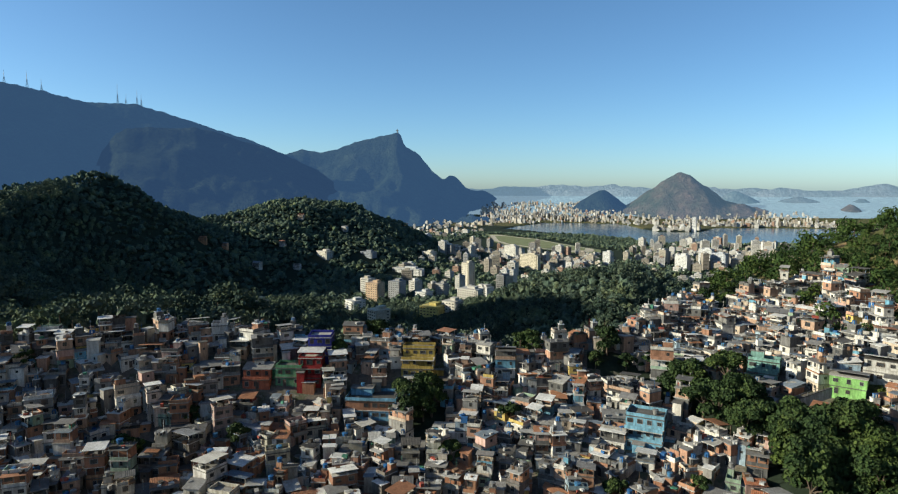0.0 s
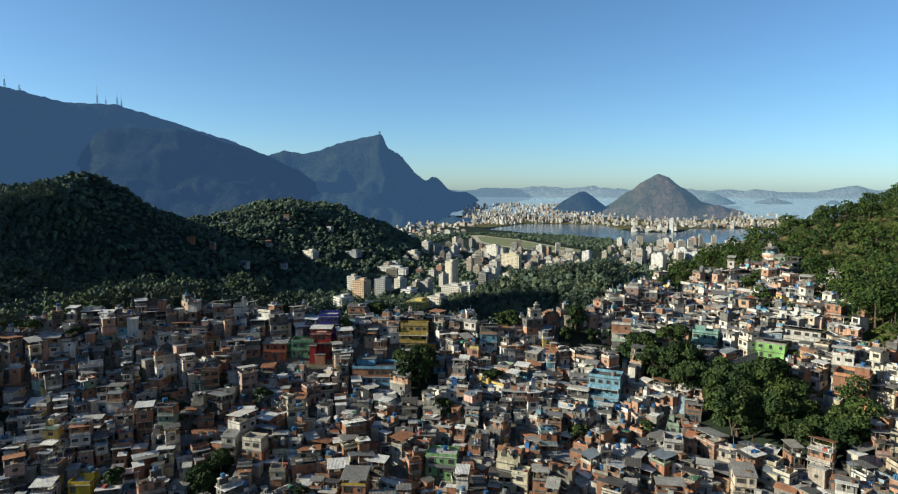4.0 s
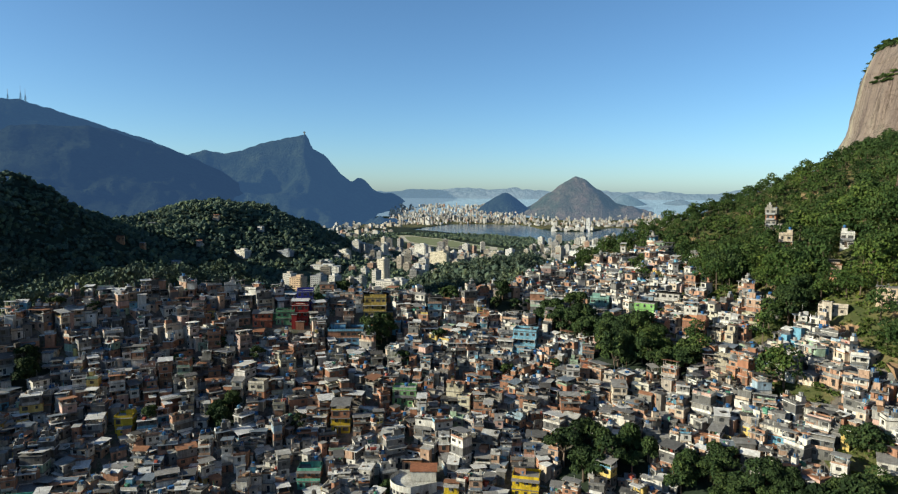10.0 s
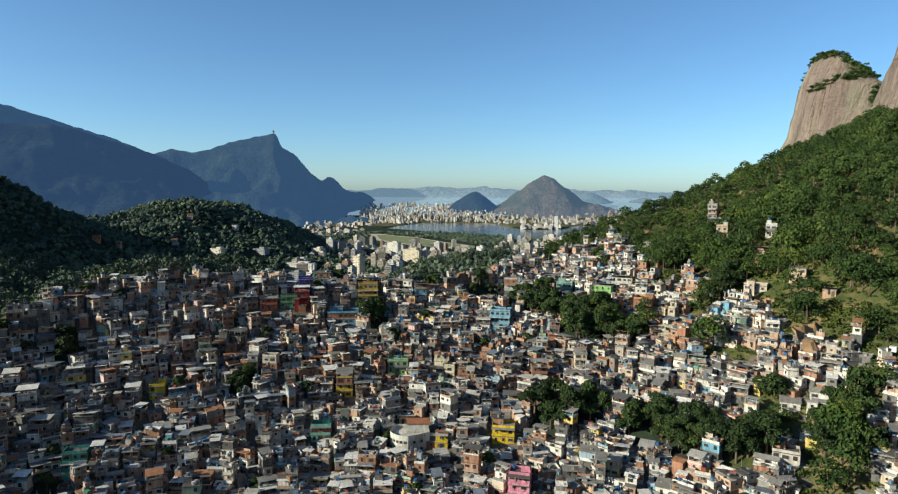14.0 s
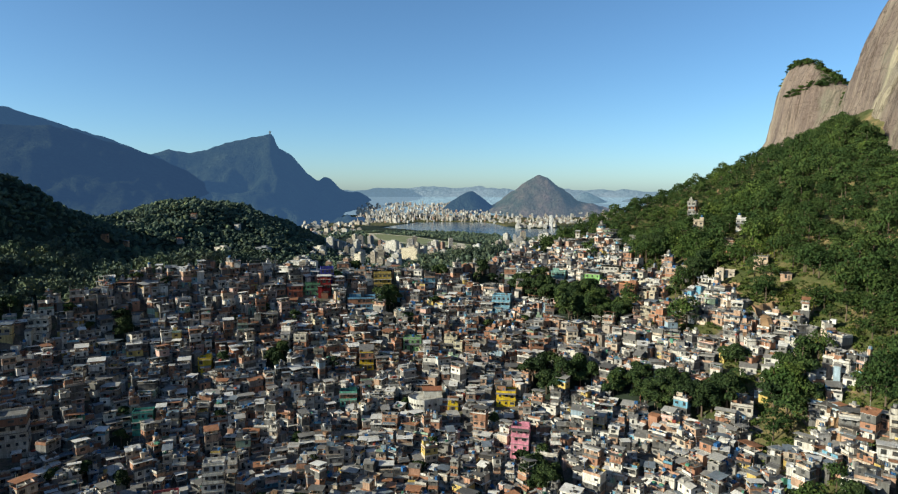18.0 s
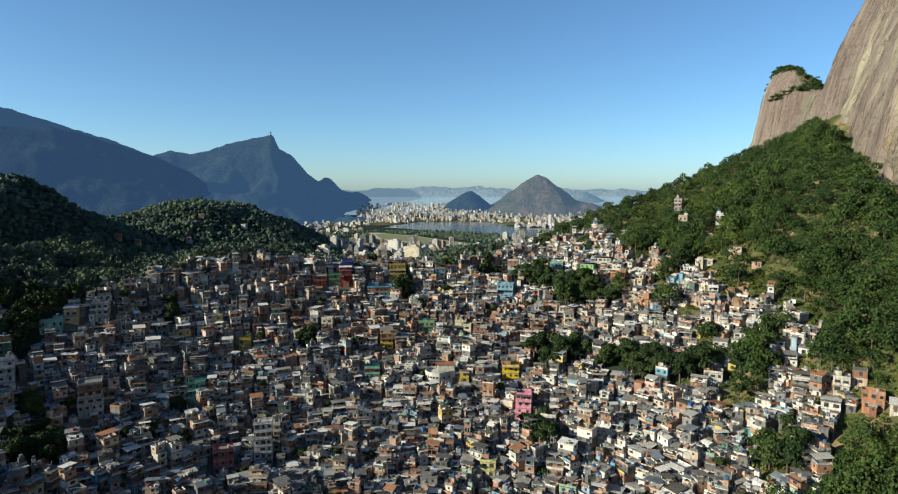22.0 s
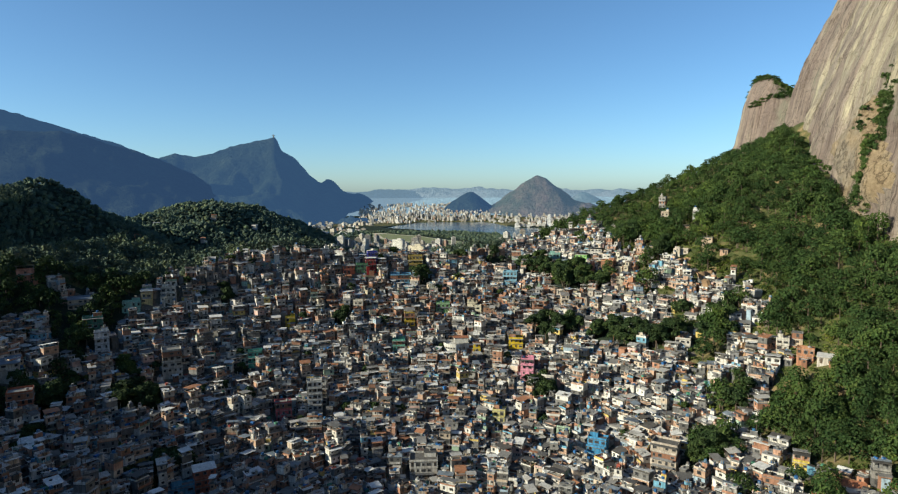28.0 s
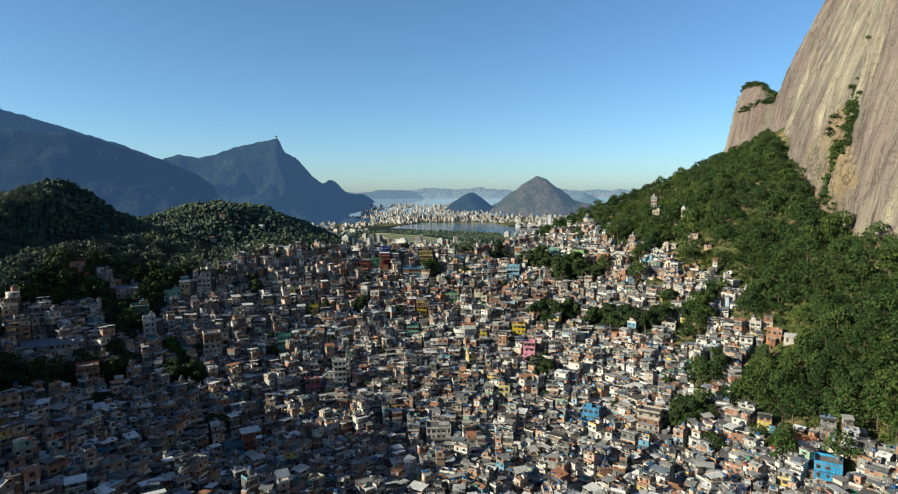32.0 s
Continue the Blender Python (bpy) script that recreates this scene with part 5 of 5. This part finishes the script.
def build_far_forest():
    rng = np.random.default_rng(12)
    X, Y = scattered(rng, -900, 330, 150, 1060, 7.6)
    houses = (X > -258) & (X < right_edge(Y) + 40) & (Y < crest(X) + 12)
    keep = ~houses & ~((X > 100) & (Y < 640)) & (np.abs(X + 10) < 0.78 * (Y + 25))
    town = (Y > 720) & (X > -300) & (X < -40)
    keep &= ~(town & (rng.random(len(X)) < 0.35)) & clear_of_towers(X, Y)
    X, Y = X[keep], Y[keep]
    Z = ground_height(X, Y)
    near = Y < 690
    x2, y2 = scattered(rng, -262, -170, 190, 430, 5.6)
    free = (y2 < crest(x2) + 12) & ~built_up(x2, y2) & clear_of_houses(x2, y2, 2.0, -999, -150)
    x2, y2 = x2[free], y2[free]
    joined_trees("edge_trees", rng, x2, y2, ground_height(x2, y2), leafy_kinds(62, 6, 150, 0.62, 5.6, 2.8), [leaf_grove, bark], "dark trees between the outermost houses")
    joined_trees("valley_forest", rng, X[~near], Y[~near], Z[~near], leafy_kinds(90, 8, 80, 0.82, 5.6, 3.8), [leaf_hazed, bark], "dark green forest on the shaded valley sides")
    joined_clumps("valley_undergrowth", rng, X[~near], Y[~near], Z[~near] + 1.9, 3.1, leaf_hazed, "dark green undergrowth of the valley woods", ICO1, 1.0, 0.2)
    joined_trees("foot_forest", rng, X[near], Y[near], Z[near], leafy_kinds(60, 6, 90, 0.78, 5.6, 3.3), [leaf_hazed, bark], "dark green trees below the edge of the houses")
    joined_clumps("foot_undergrowth", rng, X[near], Y[near], Z[near] + 1.2, 2.1, leaf_hazed, "dark green undergrowth below the edge of the houses", ICO1, 0.9, 0.2)
    X, Y = scattered(rng, -2000, 900, 1060, 2900, 10.2)
    hill = ground_height(X, Y)
    keep = ((hill > 50) | (rng.random(len(X)) < np.where((Y < 1700) & (X < 140), 0.7, np.where(Y > 2300, 0.55, 0.22)))) & (X > -0.8 * Y) & (X < 0.4 * Y)
    keep &= ~inside(COURSE, X, Y) & ~inside(LAGOON, X, Y) & ~((hill < 50) & (X > -420) & (X < 130) & (Y > 1950) & (Y < 2600) & (X < 0.55 * (2780 - Y) - 180)) & clear_of_towers(X, Y)
    X, Y = X[keep], Y[keep]
    Z = ground_height(X, Y)
    joined_trees("hill_forest", rng, X, Y, Z, lobed_kinds(95, 10, 3, 4.2, 6.6, 34), [leaf_hazed], "dark green forest over the far hills")


# ---- the town in the valley ----
COURSE = ((-368, 2812), (-317, 2823), (-236, 2717), (-142, 2625), (-73, 2488), (6, 2351), (75, 2250), (72, 2162), (6, 2131), (-79, 2198), (-155, 2275), (-238, 2360), (-308, 2508))
TOWERS = (("orange and cream", (0.72, 0.52, 0.36), -268, 1110, 21, 61), ("grey", (0.40, 0.41, 0.43), -248, 1150, 20, 58), ("white banded", (0.80, 0.79, 0.76), -256, 1000, 20, 55),
          ("cream", (0.80, 0.76, 0.60), -193, 900, 19, 67), ("yellow", (0.80, 0.66, 0.22), -143, 930, 23, 58), ("off-white", (0.72, 0.68, 0.60), -123, 940, 18, 66),
          ("white balconied", (0.74, 0.70, 0.64), -137, 1130, 34, 54), ("cream", (0.76, 0.70, 0.58), -172, 1310, 17, 68), ("grey", (0.45, 0.44, 0.42), -196, 1220, 16, 46),
          ("white low", (0.76, 0.76, 0.74), -208, 1150, 21, 44), ("white", (0.76, 0.78, 0.80), -405, 1950, 32, 44), ("cream", (0.74, 0.70, 0.60), -315, 1620, 33, 47),
          ("white", (0.78, 0.78, 0.78), -327, 1820, 25, 27), ("white", (0.78, 0.78, 0.76), -296, 1820, 22, 29), ("dark grey", (0.34, 0.36, 0.40), -407, 1480, 32, 47),
          ("white long", (0.76, 0.75, 0.72), -307, 1420, 65, 38), ("narrow white", (0.80, 0.80, 0.78), -113, 1330, 14, 55), ("cream", (0.78, 0.70, 0.54), -99, 1700, 48, 43),
          ("white", (0.80, 0.78, 0.72), -163, 1900, 37, 44), ("white", (0.80, 0.80, 0.80), 308, 1870, 33, 48), ("grey-white", (0.62, 0.64, 0.68), 323, 1800, 37, 45),
          ("white", (0.80, 0.80, 0.78), 244, 1800, 32, 40), ("white", (0.80, 0.80, 0.78), 79, 1860, 21, 37), ("pale yellow", (0.70, 0.60, 0.34), -331, 900, 26, 71),
          ("pale low", (0.72, 0.68, 0.60), -479, 1429, 34, 69),
          ("tall white", (0.80, 0.80, 0.80), 512, 3235, 19, 64), ("white", (0.80, 0.80, 0.80), 470, 3290, 20, 30))

VILLAS = (((0.78, 0.74, 0.66), -547, 1299, 15, True, "cream red-roofed"), ((0.74, 0.36, 0.18), -622, 1253, 12, True, "orange"), ((0.74, 0.40, 0.22), -607, 1296, 9, True, "small orange"),
          ((0.80, 0.78, 0.74), -497, 1353, 12, False, "white"), ((0.70, 0.66, 0.60), -560, 1420, 11, True, "pale red-roofed"), ((0.78, 0.76, 0.72), -700, 1500, 13, False, "pale"),
          ((0.72, 0.60, 0.48), -590, 1570, 12, True, "tan"), ((0.76, 0.74, 0.70), -500, 1600, 12, False, "off-white"))


def build_towers():
    rng = random.Random(2)
    for word, colour, x, y, w, top in TOWERS:
        w = w * 0.92
        g = float(land(np.array(x), np.array(y))) - 2
        h, d = max(top - g, 12), min(w, 18)
        root = tagged(new("apartment_building"), f"{word} apartment block with dark windows in the valley", "building", "apartment blocks in the valley")
        root.matrix_world = pose(x, y + d / 2, g, 0, 0, rng.uniform(-44, -16))
        wall = part("wall", box_mesh("wall", [box(0, 0, h / 2, w, d, h)], [tower_paint]), root)
        bay = part("stair_tower", box_mesh("stair_tower", [box(w * 0.5, -d * 0.2, h * 0.49, w * 0.14, d * 0.5, h * 0.98)], [tower_paint]), root)
        roof = part("roof", box_mesh("roof", [box(0, 0, h + 0.4, w + 0.5, d + 0.5, 0.8)], [tower_paint]), root)
        cabin = part("lift_housing", box_mesh("lift_housing", [box(w * 0.1, d * 0.1, h + 2.3, w * 0.4, d * 0.5, 3.2)], [tower_paint]), roof)
        for ob, tone in ((wall, 0.96), (bay, 0.88), (roof, 0.76), (cabin, 0.8)):
            ob.color = (*[c * tone for c in colour], 1)
        floors, panes = min(int(h / 3.1), 14), []
        many, deep = max(2, int(w / 3.6)), max(2, int(d / 4.5))
        for k in range(floors):
            z = h - (k + 0.55) * 3.1
            panes += [box((j + 0.5) / many * w - w / 2, 0, z, w / many * 0.52, d + 0.2, 1.15) for j in range(many)]
            panes += [box(0, (j + 0.5) / deep * d - d / 2, z, w + 0.2, d / deep * 0.35, 1.0) for j in range(deep)]
            if "balcon" in word or "band" in word:
                part("balcony", box_mesh("balcony", [box(0, -d / 2 - 0.6, z - 1.2, w * 0.9, 1.4, 1.0)], [tower_paint]), root).color = (*colour, 1)
        tagged(part("glazing", box_mesh("glazing", panes, [glass]), wall), kind="stuff")


def build_villas():
    """Single houses that show out of the woods."""
    rng = random.Random(14)
    for colour, x, y, w, tiled, word in VILLAS:
        plan = house_plan(rng, w, 9, 3, "gable" if tiled else "sheet")
        z = float(ground_height(x, y)) + 1.5
        make_house(pose(x, y, z, 0, 0, rng.uniform(-20, 20)), plan, colour, f"{word} house among the trees of the wooded hill", "villa", "houses in the woods")


def build_city():
    rng = np.random.default_rng(30)
    rows = []

    def blocks(n, x0, x1, y0, y1, wide, tall, ok=None, low=6):
        for _ in range(n):
            x, y = rng.uniform(x0, x1), rng.uniform(y0, y1)
            if ok is not None and not ok(x, y) or inside(LAGOON, np.array(x), np.array(y)) or inside(COURSE, np.array(x), np.array(y)):
                continue
            g = float(land(np.array(x), np.array(y)))
            if g > 60 and y < 2000:
                continue
            w, d, h, a = rng.uniform(*wide), rng.uniform(*wide), low + rng.uniform(0, 1) ** 1.6 * tall, rng.uniform(-0.65, 0.1)
            rows.append(box(x, y, g + h / 2 - 2, w, d, h + 4, a))
            rows.append(box(x, y, g + h + 1.5, w * 0.4, d * 0.5, 3.5, a))
            for k in range(int(h / 3.2) if y < 2500 else 0):
                rows.append(box(x, y, g + h - 2 - k * 3.2, w * 0.8, d * 1.0 + 0.3, 0.75, a, number=1))

    def beside_range(x, y):
        return x > -0.148 * (y - 126)

    def low_front(x, y):
        return not (-420 < x < 130 and 1900 < y < 2850)

    blocks(110, -320, 40, 1150, 2300, (9, 19), 26)
    blocks(150, -380, 420, 1550, 2200, (10, 20), 20, low_front)
    blocks(50, -300, 100, 1850, 2120, (8, 16), 4, low=4)
    blocks(110, 200, 600, 1750, 2450, (10, 24), 34, low=8)
    blocks(170, -1150, -420, 2600, 3600, (10, 24), 18)
    blocks(1000, -760, 1300, 3650, 4200, (6, 13), 20, beside_range, low=5)
    blocks(900, -640, 260, 3900, 4500, (6, 13), 20, beside_range, low=5)
    blocks(60, 330, 560, 3230, 3420, (9, 20), 16, low=5)
    blocks(110, 660, 1500, 3600, 3750, (9, 20), 22, low=5)
    tagged(new("distant_city", box_mesh("distant_city", rows, [city_mix, glass])), "white and cream apartment blocks spread over the far city", "city", kind="stuff")


def flat_polygon(name, points, z, material, label, category):
    me = bpy.data.meshes.new(name)
    me.from_pydata([(x, y, z) for x, y in points], [], [tuple(range(len(points)))])
    me.materials.append(material)
    tagged(new(name, me), label, category, kind="structure")


def build_course():
    cx, cy = sum(p[0] for p in COURSE) / len(COURSE), sum(p[1] for p in COURSE) / len(COURSE)

    def shrunk(k):
        return tuple((cx + (x - cx) * k, cy + (y - cy) * k) for x, y in COURSE)

    z = max(float(land(np.array(x), np.array(y))) for x, y in COURSE) + 0.6
    flat_polygon("ground_racecourse", COURSE, z, turf, "green racecourse turf", "racecourse")
    flat_polygon("road_racetrack", shrunk(0.90), z + 0.3, sand, "pale sand racing track", "track")
    flat_polygon("ground_infield", shrunk(0.78), z + 0.6, turf, "green and dry infield of the racecourse", "grass")


def build_masts():
    """Lattice masts on the left-hand range and the small figure on the sharp peak."""
    for az, tall in ((-47.0, 62), (-45.6, 78), (-44.7, 58), (-39.6, 90), (-39.0, 50), (-38.2, 70), (-37.9, 60)):
        a = radians(az)
        el = float(np.interp(az, *np.array(SKYLINE).T))
        x, y, z = 9 + 4400 * math.sin(a), 303 + 4400 * math.cos(a), 190 + 4400 * math.tan(radians(el)) - 10
        root = tagged(new("radio_mast"), "tall thin steel radio mast on the mountain ridge", "mast", "masts on the ridge")
        root.matrix_world = pose(x, y, z)
        legs = [limb([(sx * 5, sy * 5, 0), (sx * 1.2, sy * 1.2, tall * 0.7)], (1.2, 0.9), 4) for sx in (-1, 1) for sy in (-1, 1)]
        for v, f in legs:
            part("leg", raw_mesh("leg", v, f, [steel]), root)
        v, f = limb([(0, 0, tall * 0.66), (0, 0, tall * 1.35)], (1.1, 0.5), 5)
        part("spire", raw_mesh("spire", v, f, [steel]), root)
    a = radians(-16.5)
    statue = box_mesh("statue", [box(0, 0, 12, 6, 6, 30), box(0, 0, 22, 20, 4, 4), box(0, 0, 29, 4, 4, 5)], [concrete])
    tagged(new("statue", statue), "small pale monument on the sharp summit", "monument").matrix_world = pose(4400 * math.sin(a), 303 + 4400 * math.cos(a), 190 + 4400 * math.tan(radians(5.0)) - 4)


def build_terraces():
    """Bare earth cut into the wooded slope."""
    for x, y, long, wide, turn in ((137, 396, 22, 5, 0.46), (131, 421, 9, 4, 0.3), (127, 331, 10, 4, -0.5), (112, 236, 14, 5, -0.9), (120, 362, 7, 4, 0.4)):
        z = float(ground_height(x, y))
        n = 12
        v, f = [], []
        for k in range(n + 1):
            u = (k / n - 0.5) * long
            edge = wide * (0.8 + 0.2 * math.sin(k * 1.7 + x)) * (0.5 if k in (0, n) else 1)
            for s, up in ((-1.0, -2.5), (-0.6, 1.0), (0.5, 1.6), (1.1, 5.0)):
                a, q = u, s * edge
                v.append((x + a * math.cos(turn) - q * math.sin(turn), y + a * math.sin(turn) + q * math.cos(turn), z + up + 0.3 * math.sin(k * 2.3 + s * 4) + u * 0.05))
            if k:
                f += [(4 * k - 4 + i, 4 * k + i, 4 * k + i + 1, 4 * k - 3 + i) for i in range(3)]
        tagged(new("ground_terrace", raw_mesh("terrace", v, f, [earth], smooth=False)), "bare orange earth terrace cut into the slope", "earth", kind="structure")


def build_retaining_walls():
    """Pale walls with a coping and a rail that hold the steep paths."""
    for x0, y0, x1, y1, high in ((60, 476, 79, 482, 2.6), (101, 240, 108, 208, 3.0)):
        long, turn = math.hypot(x1 - x0, y1 - y0), math.atan2(y1 - y0, x1 - x0)
        g0, g1 = float(ground_height(x0, y0)), float(ground_height(x1, y1))
        root = tagged(new("retaining_wall"), "pale concrete retaining wall with a rail beside a steep path", "wall", "retaining walls")
        root.matrix_world = pose((x0 + x1) / 2, (y0 + y1) / 2, (g0 + g1) / 2, 0, 0, math.degrees(turn))
        rise = (g1 - g0) / long
        body = part("wall", box_mesh("wall", [box(0, 0, high / 2 - 2, long, 0.5, high + 4, sk=rise)], [paint]), root)
        body.color = (0.62, 0.60, 0.56, 1)
        part("coping", box_mesh("coping", [box(0, 0, high + 0.08, long, 0.7, 0.16, sk=rise)], [concrete]), root)
        n = int(long / 2.2)
        for k in range(n + 1):
            u = (k / n - 0.5) * (long - 0.4)
            part("post", POST, root, Matrix.Translation((u, 0, high + 0.1 + u * rise)))
        part("rail", box_mesh("rail", [box(0, 0, high + 1.05, long, 0.08, 0.08, sk=rise)], [steel]), root)


def build_rock_shrubs():
    """Bushes on the ledges of the cliff and on the cap of the dome."""
    rng = np.random.default_rng(55)
    path, P, h = ROCK_PLACES["cliff"]
    at = []
    for y0, y1, h0, h1, n, lean in ((373, 379, 0, 60, 300, 13), (384, 398, 40, 66, 60, 0), (392, 402, 34, 56, 30, 0), (388, 393, 70, 190, 9, -16), (430, 560, 0, 5, 120, 0), (372, 382, 120, 240, 10, 6)):
        for _ in range(n):
            q = rng.uniform(h0, h1)
            y = rng.uniform(y0, y1) + lean * (q - h0) / (h1 - h0)
            i, j = int(np.argmin(np.abs(path[:, 1] - y))), int(np.argmin(np.abs(h - q)))
            at.append(P[i, j] + rng.normal(0, 0.7, 3))
    top = ROCK_PLACES["dome"]
    X, Y, Z = top[:, 0], top[:, 1], top[:, 2]
    crown = (X > 335) & (Z > 283 + 0.12 * np.abs(X - 344)) & (X < 400) | (X > 329) & (Z > 307)
    ledge = (np.abs(Z - 282 - 0.30 * (X - 321) - 1.5 * np.sin(X * 0.5)) < 2.6) & (X < 341) & (Y < 743) | (np.abs(X - 352) < 5) & (np.abs(Z - 268) < 9) & (Y < 743)
    for cap, n in ((top[crown], 800), (top[ledge], 260)):
        for _ in range(n):
            at.append(cap[rng.integers(len(cap)), :3] + rng.normal(0, 1.1, 3) * (1.6, 1.6, 0.4))
    at = np.array(at)
    joined_trees("rock_shrubs", rng, at[:, 0], at[:, 1], at[:, 2], leafy_kinds(66, 5, 46, 0.55, 1.1, 1.5), [leaf, bark], "green shrubs on the ledges of the rock", 0.5, 1.3)


build_rock_shrubs()
build_course()
build_towers()
build_city()
build_masts()
build_villas()
build_known()
build_curved_house()
build_houses()
build_groves()
build_near_forest()
build_far_forest()
build_retaining_walls()
build_terraces()
